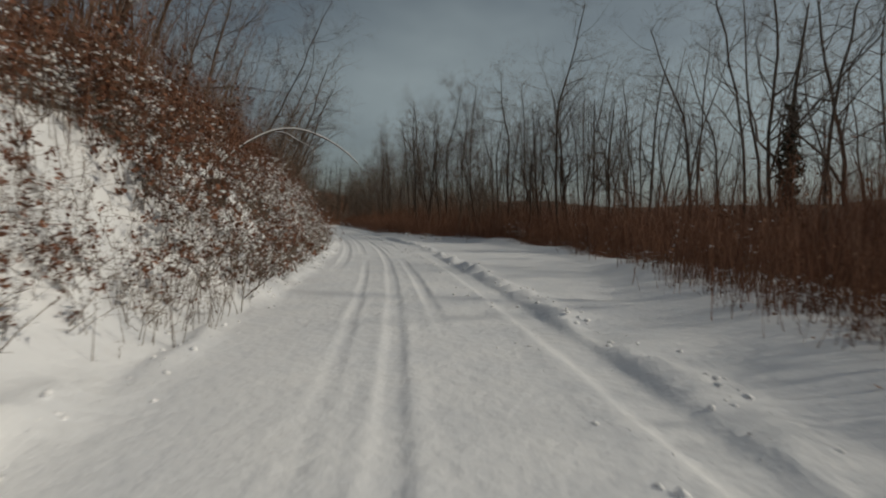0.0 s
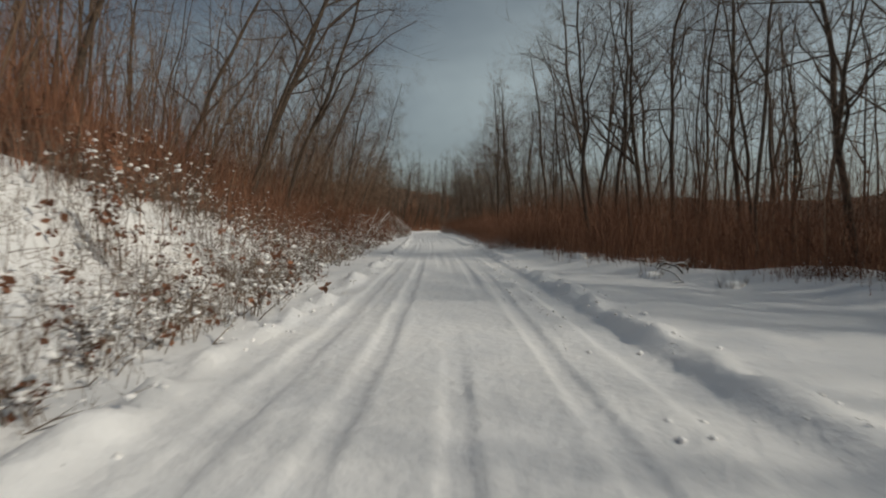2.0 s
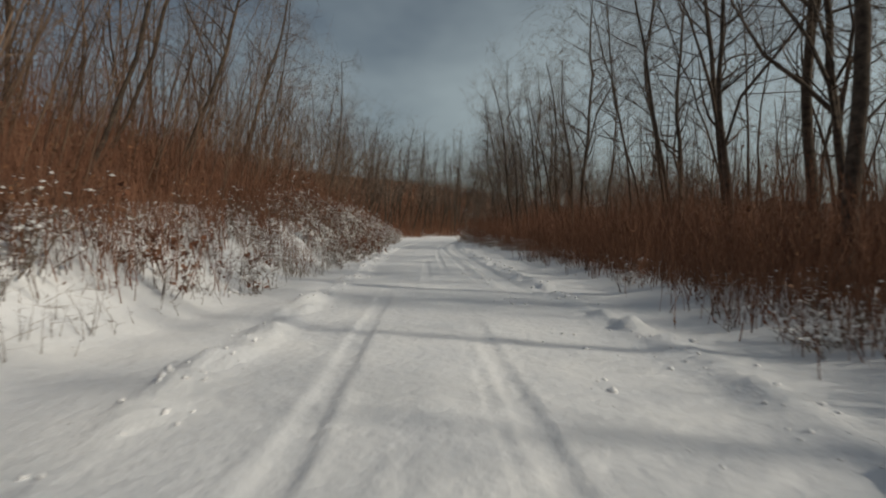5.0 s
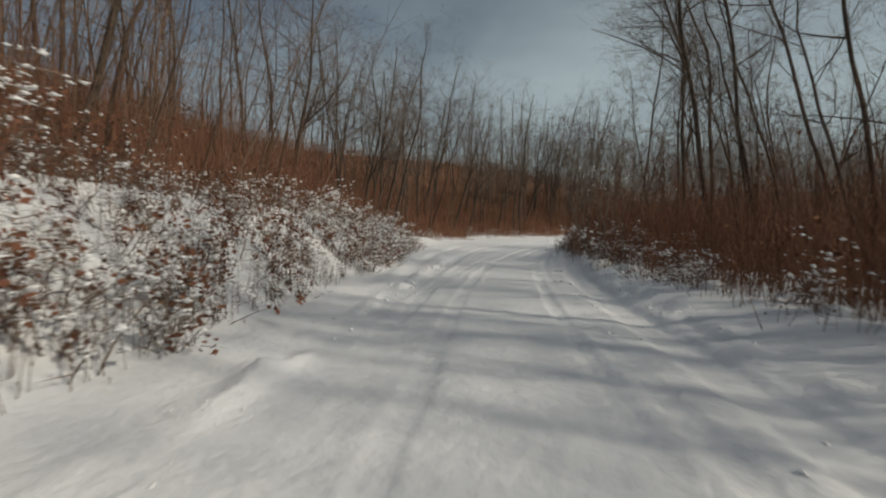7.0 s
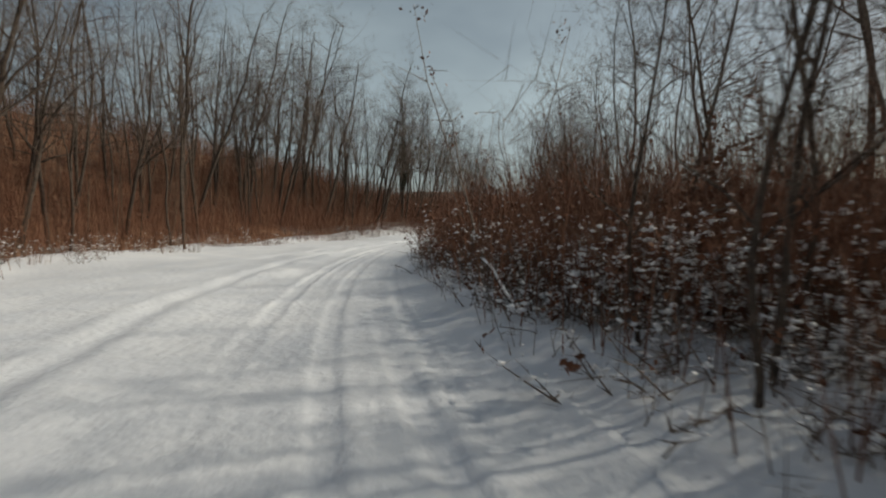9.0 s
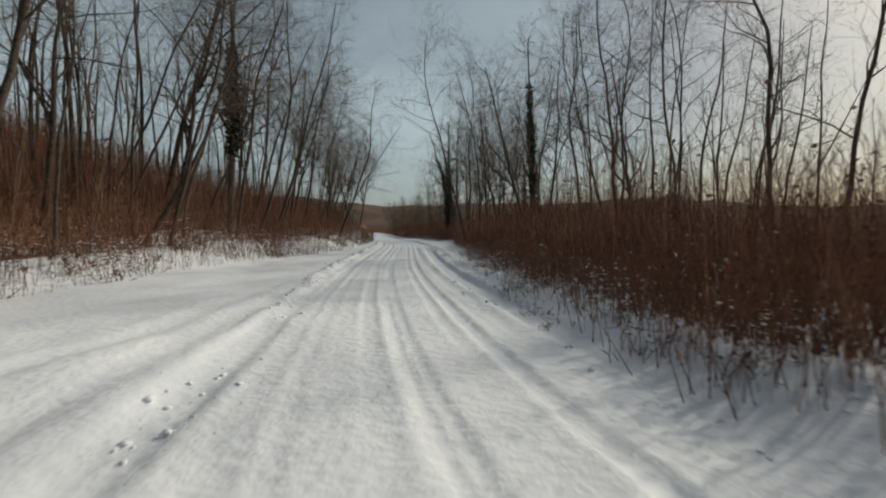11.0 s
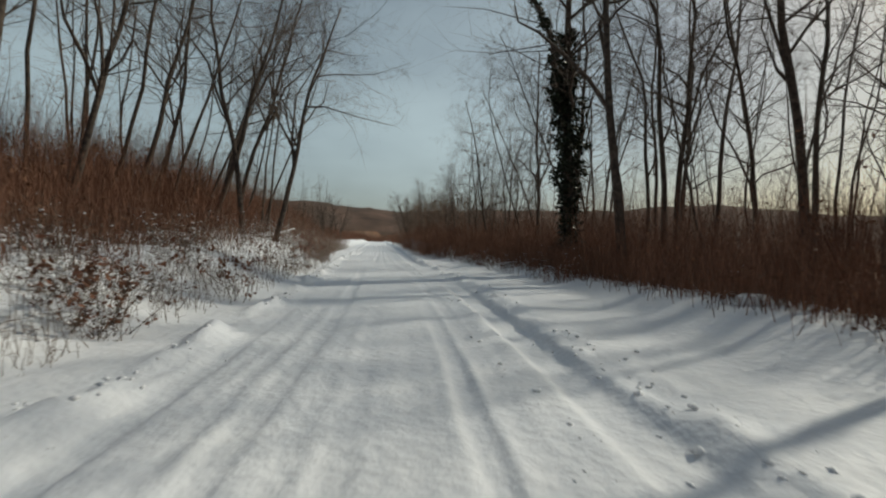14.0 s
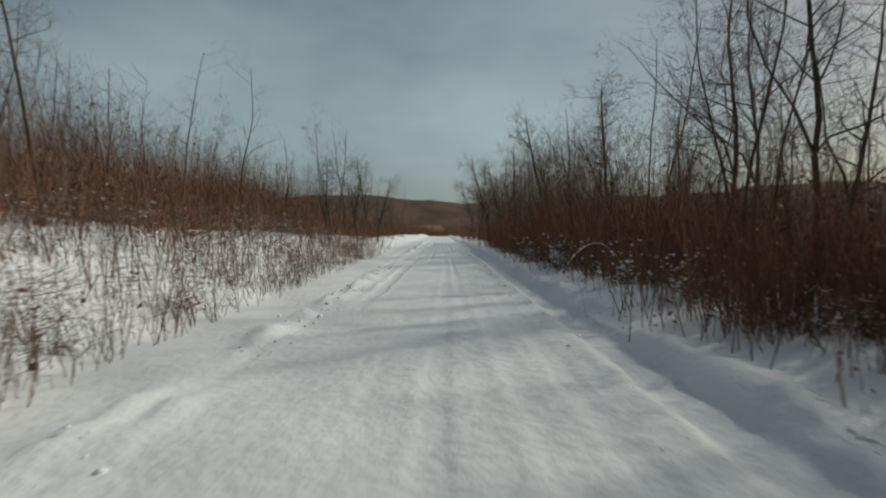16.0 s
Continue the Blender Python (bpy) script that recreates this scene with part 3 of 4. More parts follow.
def ivy_tree(seed, x, y, tall, girth, low, top, thick, label, turn=0.0, lean=0.0, limbs=0):
    """A bare tree whose trunk is wrapped in evergreen ivy between two heights."""
    g = np.random.default_rng(seed)
    ob, segs = make_tree("ivy_tree", seed, tall, girth, label, limbs=15, low=0.35, spread=1.1, sway_by=0.35, forks=1)
    c = []
    for k, (p0, p1, r0, _) in enumerate(segs[0] + segs[1][:limbs * 5]):
        cover = (thick if k < len(segs[0]) else 0.6 * thick) * min(1.0, 0.2 + (top - (p0[2] + p1[2]) / 2) / 3.5)
        if low < (p0[2] + p1[2]) / 2 < top:
            n = int((34 if k < len(segs[0]) else 18) * min(1.0, 0.25 + 2 * cover) * np.linalg.norm(p1 - p0)) + 1
            f = g.uniform(0, 1, (n, 1))
            out = g.normal(size=(n, 3)) * (1, 1, 0.4)
            out /= np.linalg.norm(out, axis=1, keepdims=True)
            clump = p0 + (p1 - p0) * f + out * (r0 + cover * (0.25 + 1.7 * g.uniform() ** 1.6) * g.uniform(0, 1, (n, 1)) ** 1.4)
            c.append(np.repeat(clump, 16, 0) + g.normal(0, 0.11, (n * 16, 3)))
    tagged(part("ivy", leaves(np.vstack(c), 0.1, g), IVY, ob, "dark evergreen ivy leaves"), kind="stuff")
    if limbs:
        d = segs[1][4][1] - segs[1][0][0]
        turn = turn - math.degrees(math.atan2(d[1], d[0]))  # the ivy-clad limb points this way
    ob.matrix_basis = pose(x, y, ground_z(x, y) - 0.05, 0, lean, turn)
    return ob


ivy_tree(401, -13.6, 240.5, 18, 0.28, 0.3, 11.0, 0.40, "big tree wrapped in dark ivy beside the snowy road", 157, limbs=2)
ivy_tree(402, -46.8, 209.0, 17, 0.22, 5.0, 12.0, 0.40, "tall tree with ivy high on its trunk", 40)
ivy_tree(403, 15.4, 28.3, 15, 0.2, 0.5, 8.6, 0.40, "slim tree with its lower trunk wrapped in ivy", 10)
ivy_tree(404, -23.9, 208.0, 18, 0.18, 1.5, 13.0, 0.24, "roadside tree with dark ivy over its trunk", 90)
ivy_tree(406, -6.6, 231.0, 15, 0.2, 4.0, 9.0, 0.25, "tree beside the road with patches of ivy", 250)

oak, _ = make_tree("forked_oak", 55, 16, 0.2, "thick dark forked oak standing at the edge of the road", limbs=12, low=0.42, spread=1.2, forks=2, sway_by=0.25)
oak.matrix_basis = pose(-15.1, 236.0, ground_z(-15.1, 236.0) - 0.05, 0, 0, 200)

leaning = new("leaning_tree")
segs = grow(np.random.default_rng(77), 11.5, 0.13, limbs=6, low=0.6)
pair = tree_pairs(segs)
part("trunk", pair[0], BARK, leaning)
tagged(part("bough_work", pair[1], BARK, leaning), kind="stuff")
tagged(part("crown", pair[2], TWIG, leaning), kind="stuff")
tagged(leaning, "half-fallen thin trunk leaning against its neighbours", "tree")
leaning.matrix_basis = pose(-51.0, 202.2, ground_z(-51.0, 202.2) - 0.1, 0, 36, -12)

# saplings crowding the inside of the bend
g = np.random.default_rng(31)
for x, y, size in ((-49.3, 147.8, 0.62), (-48.9, 148.1, 0.7), (-48.7, 147.2, 0.66), (-48.5, 146.6, 0.58), (-49.2, 149.5, 0.6), (-48.9, 146.2, 0.5), (-48.2, 145.2, 0.62), (-48.0, 148.8, 0.75),
                   (-47.2, 147.0, 0.7), (-46.6, 145.0, 0.66), (-47.4, 151.0, 0.72), (-48.0, 143.4, 0.5), (-46.0, 149.4, 0.8), (-45.4, 147.2, 0.8)):
    sap = put_tree(5, x, y, float(g.uniform(0, 360)), size, float(g.normal(0, 6)))

# ---- undergrowth ----


def brush(name, count, s0, s1, l0, l1, tall, stems, leafy, leaf_size, seed, girth=0.008, edge=True, close=False):
    """A thicket of thin shoots with some dry leaves, between two lines beside the road."""
    g = np.random.default_rng(seed)
    s, u = g.uniform(s0, s1, count), g.uniform(0, 1, count)
    side = 1 if l1 > 0 else -1
    l = l0 + (l1 - l0) * u
    if edge:
        l = l + side * (land(s, 4 if side > 0 else 3) + (0.3 if side > 0 else 1.4))
    x, y = on_road(s, l)
    s2, l2 = road_at(x, y)
    ok = np.abs(l2) > np.abs(l) - 0.6
    # the steep bank before the bend carries more snow than shoots
    ok &= ~((side < 0) & (s2 > 129) & (s2 < 160) & (-l2 - land(s2, 3) < 4.4) & (g.uniform(0, 1, count) < 0.72))
    x, y, s2, l2 = x[ok], y[ok], s2[ok], l2[ok]
    z = height(x, y, s2, l2, fine=False)
    if not close:
        stems, girth = 2 * stems, 0.72 * girth
    root = np.repeat(np.c_[x, y, z], stems, 0)
    k = len(root)
    root[:, :2] += g.normal(0, 0.35, (k, 2))
    h = tall * g.uniform(0.5, 1.1, k) * (1 + 0.25 * waves(root[:, 0], root[:, 1], 3.0, seed))
    leaning = g.normal(0, 0.16, (k, 2))
    mid = root + np.c_[leaning * h[:, None] * 0.4, h * 0.5]
    tip = mid + np.c_[leaning * h[:, None] * 0.8 + g.normal(0, 0.1, (k, 2)), h * 0.5]
    root[:, 2] -= 0.1
    pieces = [tubes(root, mid, girth * 1.2, girth * 0.8), spikes(mid, tip, girth * 0.8)] if close else [blades(root, tip, girth * 1.5, g)]
    for _ in range(5 if close else 2):
        f = g.uniform(-0.3, 0.95, (k, 1))
        start = mid + (tip - mid) * f
        pieces.append(blades(start, start + np.c_[g.normal(0, 0.17, (k, 2)) * tall * 0.5, g.uniform(0.08, 0.3, k) * tall], girth * 0.7, g))
    ob = part(name, join(*pieces), BRUSH)
    tagged(ob, "dense reddish-brown bare shoots and saplings beside the road", "undergrowth", kind="stuff")
    if leafy:
        pick = g.integers(0, k, int(k * leafy * (0.55 if close else 0.25)))
        f = g.uniform(-0.85, 1.0, (len(pick), 1))
        c = mid[pick] + (tip[pick] - mid[pick]) * f + g.normal(0, 0.12, (len(pick), 3))
        leaf = part("dry_leaves", leaves(c, leaf_size, g), LEAF)
        tagged(leaf, "withered brown leaves still hanging on the thicket", "leaves", kind="stuff")


for k, (a0, a1) in enumerate(((-15, 50), (50, 110), (110, 175), (175, 240), (240, 310))):
    brush("undergrowth", 480, a0, a1, 0.2, 4, 2.2, 4, 3.5, 0.04, 40 + k, close=True)
    brush("undergrowth", 740, a0, a1, 1.2, 11, 3.3, 4, 2.8, 0.055, 50 + k, 0.013)
    brush("undergrowth", 230, a0, a1, 10, 38, 3.4, 4, 1.6, 0.17, 60 + k, 0.022)
    brush("undergrowth", 420, a0, a1, 0.7, 6, 2.6, 5, 1.2, 0.045, 150 + k, 0.010)
    brush("undergrowth", 420, a0, a1, -1.2 if k < 3 else -3.2, -8, 2.2, 5, 1.2, 0.045, 160 + k, 0.010)
    brush("undergrowth", 300, a0, a1, -0.5 if k < 3 else -3.0, -6, 1.6, 4, 2.5, 0.05, 70 + k, close=True)
    brush("undergrowth", 700, a0, a1, -2.5, -16, 2.9, 4, 1.5, 0.055, 80 + k, 0.014)
    brush("undergrowth", 240, a0, a1, -15, -42, 3.4, 4, 1.6, 0.18, 90 + k, 0.022)
    brush("undergrowth", 460 if k < 3 else 160, a0, a1, -3.4, -15, 5.2 if k < 3 else 3.6, 4, 0.3, 0.05, 170 + k, 0.011)
    brush("undergrowth", 420 if k < 3 else 200, a0, a1, 3.0, 15, 4.6, 4, 0.3, 0.05, 180 + k, 0.011)
for k, (l0, l1) in enumerate(((0, 10), (10, 30), (-1, -10), (-10, -30))):
    brush("undergrowth", 420, 310, 460, l0, l1, 2.8, 4, 3.0, 0.14, 100 + k, 0.02)
brush("undergrowth", 420, 254, 312, -4.2, -11, 3.8, 5, 2.5, 0.042, 110, 0.011)
brush("undergrowth", 560, 0, 46, -2.5, -11, 4.6, 5, 0.7, 0.06, 111, 0.012)
brush("undergrowth", 300, 46, 104, 0.4, -5, 2.5, 4, 3.5, 0.05, 113, 0.009)
brush("undergrowth", 160, 195, 262, 1.0, -4, 0.9, 4, 4.0, 0.035, 114, 0.006)
brush("undergrowth", 190, 272, 312, 1.2, -4, 1.9, 4, 2.0, 0.04, 115, 0.009)
brush("undergrowth", 300, 262, 312, 0.2, 5, 2.6, 4, 3.5, 0.05, 116, 0.01)
brush("undergrowth", 200, 146, 192, 0.9, 4.5, 2.0, 5, 0.9, 0.04, 112, 0.008, close=True)
brush("undergrowth", 420, 186, 264, 0.0, 2.6, 1.5, 6, 2.5, 0.035, 192, 0.009)
brush("undergrowth", 460, 190, 262, -0.1, 1.3, 1.2, 6, 2.0, 0.035, 193, 0.008)
brush("undergrowth", 340, 144, 188, 0.2, 5, 2.5, 5, 0.4, 0.045, 191, 0.010)
brush("undergrowth", 900, 150, 232, -1.2, -18, 2.7, 4, 0.5, 0.06, 190, 0.012)

def thicket(count, s0, s1, l0, l1, tall, seed, girth=0.022, lean=0.0):
    """Thin young stems standing close together, each with a few whippy twigs."""
    g = np.random.default_rng(seed)
    s, l = g.uniform(s0, s1, count), g.uniform(l0, l1, count)
    x, y = on_road(s, l)
    s2, l2 = road_at(x, y)
    ok = np.abs(l2) > min(abs(l0), abs(l1)) - 0.6
    x, y, s2, l2 = x[ok], y[ok], s2[ok], l2[ok]
    k = len(x)
    a = np.c_[x, y, height(x, y, s2, l2, fine=False) - 0.1]
    h = (tall * g.uniform(0.55, 1.15, k))[:, None]
    right = np.c_[np.interp(s2, ROAD_S, RIGHT[:, 0]), np.interp(s2, ROAD_S, RIGHT[:, 1])]
    way = np.c_[g.normal(0, 0.10, (k, 2)) + lean * right, np.ones(k)]
    b = a + way * h * 0.4
    c = b + (way + np.c_[g.normal(0, 0.12, (k, 2)), np.zeros(k)]) * h * 0.35
    d = c + (way + np.c_[g.normal(0, 0.2, (k, 2)), np.zeros(k)]) * h * 0.25
    r = girth * g.uniform(0.6, 1.3, k)
    pieces = [tubes(a, b, r, r * 0.75), tubes(b, c, r * 0.75, r * 0.45), tubes(c, d, r * 0.45, r * 0.15)]
    for n in range(36):
        f = g.uniform(0, 1, (k, 1))
        p = a + (b - a) * (0.4 + 0.6 * f) if n < 10 else b + (c - b) * f if n < 24 else c + (d - c) * f
        q = p + np.c_[g.normal(0, 0.12, (k, 2)), g.uniform(0.0, 0.19, k)] * h
        pieces.append(blades(p, q, np.minimum(r * 0.34, 0.007), g))
    tagged(part("thicket", join(*pieces), THICKET), "close-grown thin bare saplings with fine twigs", "saplings", kind="stuff")


brush("undergrowth", 260, 10, 46, -1.2, -5, 2.3, 5, 0.8, 0.045, 154, 0.01)
thicket(260, 50, 140, -13, -7.4, 9.5, 144, 0.026, lean=0.3)
thicket(420, 140, 215, -46, -14, 3.6, 145, 0.02)
thicket(430, -4, 50, -14, -6.4, 7.0, 121, lean=0.3)
thicket(420, 50, 140, -15, -7.6, 6.0, 122, lean=0.3)
thicket(300, -10, 140, -26, -14, 8.5, 123, 0.028, lean=0.24)
thicket(300, 135, 215, -30, -14, 8, 124, 0.03, lean=0.1)
thicket(200, 200, 276, -17, -8.5, 5, 125, lean=0.2)
thicket(420, 40, 150, 8.5, 20, 6.5, 126)
thicket(220, 150, 276, 7.0, 20, 5, 127)
thicket(260, 276, 340, 5.0, 16, 6, 128)
thicket(220, 262, 340, -17, -9.5, 4.6, 129)
thicket(200, -4, 140, 18, 32, 8, 133, 0.03)
thicket(110, 140, 276, 16, 30, 8, 134, 0.03)
thicket(120, 40, 150, -24, -10, 10, 135, 0.036, lean=0.28)
brush("undergrowth", 150, 186, 250, 0.5, -5, 1.5, 5, 3.0, 0.04, 136, 0.008)
brush("undergrowth", 420, 48, 104, 0.6, -5, 1.6, 5, 3.0, 0.04, 137, 0.008)
brush("undergrowth", 420, 45, 150, -0.1, 1.6, 0.95, 6, 2.5, 0.03, 138, 0.006)
brush("undergrowth", 420, 188, 300, -0.1, 1.6, 0.95, 6, 2.5, 0.03, 139, 0.006)
brush("undergrowth", 200, 0, 46, -0.1, 1.6, 0.8, 6, 2.5, 0.03, 140, 0.006)
brush("undergrowth", 150, 260, 312, 1.1, -4, 1.5, 6, 1.5, 0.03, 141, 0.008)
brush("undergrowth", 300, 255, 300, 0.0, 2.5, 1.5, 6, 2.0, 0.035, 142, 0.008)
thicket(260, 290, 350, 4.5, 13, 6.5, 143)
thicket(200, 264, 305, -13, -8.5, 4.0, 147, 0.016)
thicket(260, 296, 334, 5.0, 11, 7.0, 148, 0.02)
brush("undergrowth", 420, 446, 468, -16, 16, 3.0, 4, 3.0, 0.14, 149, 0.02, edge=False)
thicket(120, 446, 468, 1, 18, 6, 151, 0.03)
thicket(120, 446, 468, -18, -1, 6, 152, 0.03)
brush("undergrowth", 380, 246, 282, -3.4, -10, 2.8, 5, 2.5, 0.045, 153, 0.011)
brush("undergrowth", 320, 62, 112, -0.7, 1.2, 1.2, 6, 2.5, 0.035, 198, 0.008)
brush("undergrowth", 320, 278, 318, -4.4, -10, 4.6, 4, 2.0, 0.05, 197, 0.010)
brush("undergrowth", 180, 190, 216, -0.7, 0.8, 0.8, 6, 2.0, 0.035, 196, 0.007)
brush("undergrowth", 220, 254, 280, -0.9, 1.6, 1.3, 6, 2.5, 0.04, 195, 0.008)
brush("undergrowth", 480, 216, 258, -0.9, -5, 1.7, 5, 2.0, 0.04, 194, 0.009)
# brush over the hill outside the bend, and right down to the edge of the snow
brush("undergrowth", 1500, 140, 235, -12, -48, 3.3, 3, 3.0, 0.10, 130, 0.02)
brush("undergrowth", 420, 152, 222, 0.9, -4, 1.9, 5, 3.5, 0.05, 131, 0.009)

# ---- shrubs with snow on them ----


def make_shrub(seed, tall, wide, stems, leaf, snow, label, heap=0.04):
    """A shrub: stems, withered leaves, snow caught on the twigs."""
    g = np.random.default_rng(seed)
    ob = new("shrub")
    rows = []
    ends = []
    for _ in range(stems):
        p = np.array([*(g.normal(0, 0.12 * wide, 2)), -0.15])
        d = np.array([*g.normal(0, 0.42 * wide, 2), 1.0])
        h = tall * g.uniform(0.6, 1.1)
        r = g.uniform(0.006, 0.013) * max(1.0, tall / 2.5)
        for k in range(4):
            d = d / np.linalg.norm(d) + g.normal(0, 0.14, 3)
            q = p + d / np.linalg.norm(d) * h / 4
            rows.append((p, q, r * (1 - k * 0.2), r * (0.8 - k * 0.2)))
            for _ in range(2):
                t = q + np.array([*g.normal(0, 0.3, 2), g.uniform(-0.02, 0.28)]) * min(tall, 2.2) * 0.4
                rows.append((q, t, r * 0.5, r * 0.2))
                ends += [t, (t + q) / 2]
            ends.append(q)
            p = q
    ends = np.array([e for e in ends if e[2] > 0.12])
    a = [np.array([r[i] for r in rows]) for i in range(4)]
    thin = a[2] < 0.0066
    tagged(part("twigwork", join(tubes(*[v[~thin] for v in a]), blades(a[0][thin], a[1][thin], 1.3 * a[2][thin], g)), TWIG, ob), kind="stuff")
    if leaf:
        tuft = ends[g.integers(0, len(ends), leaf // 6 + 1)] + g.normal(0, 0.04, (leaf // 6 + 1, 3))
        c = tuft[g.integers(0, len(tuft), leaf)] + g.normal(0, 0.05 if tall < 4 else 0.16, (leaf, 3))
        tagged(part("foliage", leaves(c, 0.042, g), LEAF_RED, ob, "withered red-brown leaves"), kind="stuff")
    if snow:
        c = ends[g.integers(0, len(ends), snow)] + g.normal(0, 0.03, (snow, 3))
        if heap > 0.08:  # each pad is three lumps run together
            c, snow, heap = np.repeat(c, 3, 0) + g.normal(0, 1, (snow * 3, 3)) * (0.045, 0.045, 0.012), snow * 3, heap * 0.55
        tagged(part("snow", lumps(c, 0.016 + heap * g.uniform(0, 1, snow) ** 2.5, g, 0.55 if heap < 0.05 else 0.42), SNOW_LUMP, ob, "clumps of fresh snow on the twigs"), kind="stuff")
    return tagged(ob, label, "shrub", "roadside shrubs")


SHRUBS = [
    make_shrub(301, 1.7, 1.0, 8, 200, 80, "leafy red-brown roadside shrub loaded with fresh snow"),
    make_shrub(302, 1.2, 1.3, 9, 50, 120, "low spreading shrub bent under clumps of snow"),
    make_shrub(303, 2.3, 0.8, 8, 320, 40, "tall oak sapling shrub with withered red-brown leaves"),
    make_shrub(304, 1.0, 1.2, 12, 6, 50, "small bare twiggy shrub dusted with snow"),
    make_shrub(305, 1.5, 0.8, 7, 220, 14, "rusty brown leafy sapling on the snowy verge"),
]
SHRUBS.append(make_shrub(306, 5.6, 0.22, 4, 110, 16, "tall thin sapling with a few withered leaves and dabs of snow"))
SHRUBS.append(make_shrub(307, 1.5, 1.2, 11, 60, 120, "dense bare shrub heaped with thick pads of snow", heap=0.095))
SHRUBS.append(make_shrub(308, 0.95, 2.1, 17, 24, 190, "low frosted shrub with arching twigs lying on the snow", heap=0.035))
shrub_used = [False] * len(SHRUBS)


def shrubs(count, s0, s1, l0, l1, kinds, seed, size=(0.7, 1.2)):
    """Shrubs beside the clear road; l is counted outward from its edge."""
    g = np.random.default_rng(seed)
    side = 1 if l1 > 0 else -1
    for _ in range(count):
        s, k = g.uniform(s0, s1), int(g.choice(kinds))
        l = side * float(land(s, 4 if side > 0 else 3)) + l0 + (l1 - l0) * g.uniform()
        x, y = (float(v) for v in on_road(s, l))
        z = float(height(np.array([x]), np.array([y]), np.array([s]), np.array([l]))[0])
        m = pose(x, y, z, g.normal(0, 6), g.normal(0, 6), g.uniform(0, 360))
        ob = SHRUBS[k] if not shrub_used[k] else copy_thing(SHRUBS[k], m)
        shrub_used[k] = True
        ob.matrix_basis = m
        ob.scale = (g.uniform(*size),) * 3


KIND_PAIRS = []
for base in SHRUBS:
    rows = []
    for child in base.children:
        me = child.data
        spots, quads = np.array([v.co[:] for v in me.vertices]), [tuple(p.vertices) for p in me.polygons]
        if me.materials[0] == SNOW_LUMP:
            few = len(spots) // 6 * (3 if len(spots) < 1000 else 2) // 5  # fewer lumps where shrubs grow into one another
            spots, quads = spots[:few * 6], quads[:few * 8]
        rows.append((spots, quads, me.materials[0]))
    KIND_PAIRS.append(rows)


def shrub_mass(count, s0, s1, l0, l1, kinds, seed, size=(0.7, 1.2)):
    """Shrubs grown into one another, in one mesh."""
    g = np.random.default_rng(seed)
    side = 1 if l1 > 0 else -1
    mats, verts, faces, slot, n = [], [], [], [], 0
    for _ in range(count):
        s, k, z = g.uniform(s0, s1), int(g.choice(kinds)), g.uniform(*size)
        l = side * float(land(s, 4 if side > 0 else 3)) + l0 + (l1 - l0) * g.uniform()
        x, y = (float(v) for v in on_road(s, l))
        up = float(height(np.array([x]), np.array([y]), np.array([s]), np.array([l]))[0])
        m = np.array(pose(0, 0, 0, g.normal(0, 6), g.normal(0, 6), g.uniform(0, 360)).to_3x3()) * z
        for v, f, mat in KIND_PAIRS[k]:
            if mat not in mats:
                mats.append(mat)
            verts.append(v @ m.T + (x, y, up))
            faces += [tuple(i + n for i in q) for q in f]
            slot += [mats.index(mat)] * len(f)
            n += len(v)
    me = bpy.data.meshes.new("shrub_thicket")
    me.from_pydata(np.vstack(verts).tolist(), [], faces)
    for mat in mats:
        me.materials.append(mat)
    me.polygons.foreach_set("material_index", slot)
    tagged(new("shrub_thicket", smooth(me)), "snow-laden withered shrubs grown into one another", "shrubs", kind="stuff")


shrubs(14, 2.6, 6.5, -0.5, -2.2, (0, 1, 4, 3), 23, (0.45, 0.85))
shrub_mass(34, 147, 166, 0.7, 4.2, (1, 1, 1, 0), 29, (0.9, 1.5))
shrub_mass(44, 23, 37, -0.1, -4.2, (1, 1, 3, 3), 30, (0.8, 1.3))
shrub_mass(34, 120, 141, 0.1, -4.0, (1, 1, 6, 3, 0), 31, (0.7, 1.2))
shrub_mass(46, 41, 60, 0.3, -3.4, (3, 3, 3, 1), 32, (0.9, 1.5))
shrub_mass(24, 136, 157, 0.2, -4.2, (1, 6, 7, 7, 3), 33, (0.8, 1.4))
shrub_mass(60, 198, 252, -0.2, -4.5, (3, 3, 3, 1), 35, (0.6, 1.1))
shrub_mass(46, 58, 82, 0.0, -4.0, (0, 4, 3, 2), 36, (0.7, 1.1))
shrub_mass(30, 3.2, 10, -0.3, -2.8, (0, 1, 4, 3), 34, (0.45, 0.9))
shrub_mass(34, 190, 216, -1.0, 0.9, (3, 3, 1), 38, (0.35, 0.75))
shrub_mass(34, 66, 98, -0.7, 0.9, (3, 3, 1), 39, (0.35, 0.75))
shrub_mass(46, 8.5, 20, -0.4, -3.8, (0, 0, 2, 4, 1, 1), 27, (0.8, 1.3))
shrub_mass(30, 104, 118, 0.0, -3.5, (0, 3, 3, 4, 1), 28, (0.8, 1.3))
shrubs(52, 4.5, 19, -0.5, -4.6, (0, 0, 1, 1, 2, 4, 3), 10, (0.6, 1.2))
shrub_mass(22, 7, 20, -2.5, -6.0, (3, 3, 1, 2), 19, (1.0, 1.5))
shrubs(76, 17, 44, -0.1, -4.2, (1, 1, 1, 3, 3, 3, 0), 1, (0.8, 1.35))
shrubs(16, -3, 12, -0.7, -4.0, (0, 1, 2, 4), 9, (0.8, 1.3))
shrub_mass(34, 44, 100, 0.0, -3.5, (0, 1, 3, 4), 2)
shrubs(22, 106, 138, 0.2, -2.0, (1, 3, 0, 4), 12, (0.8, 1.3))
shrubs(40, 104, 132, 0.0, -4.5, (0, 1, 0, 2), 22, (0.8, 1.35))
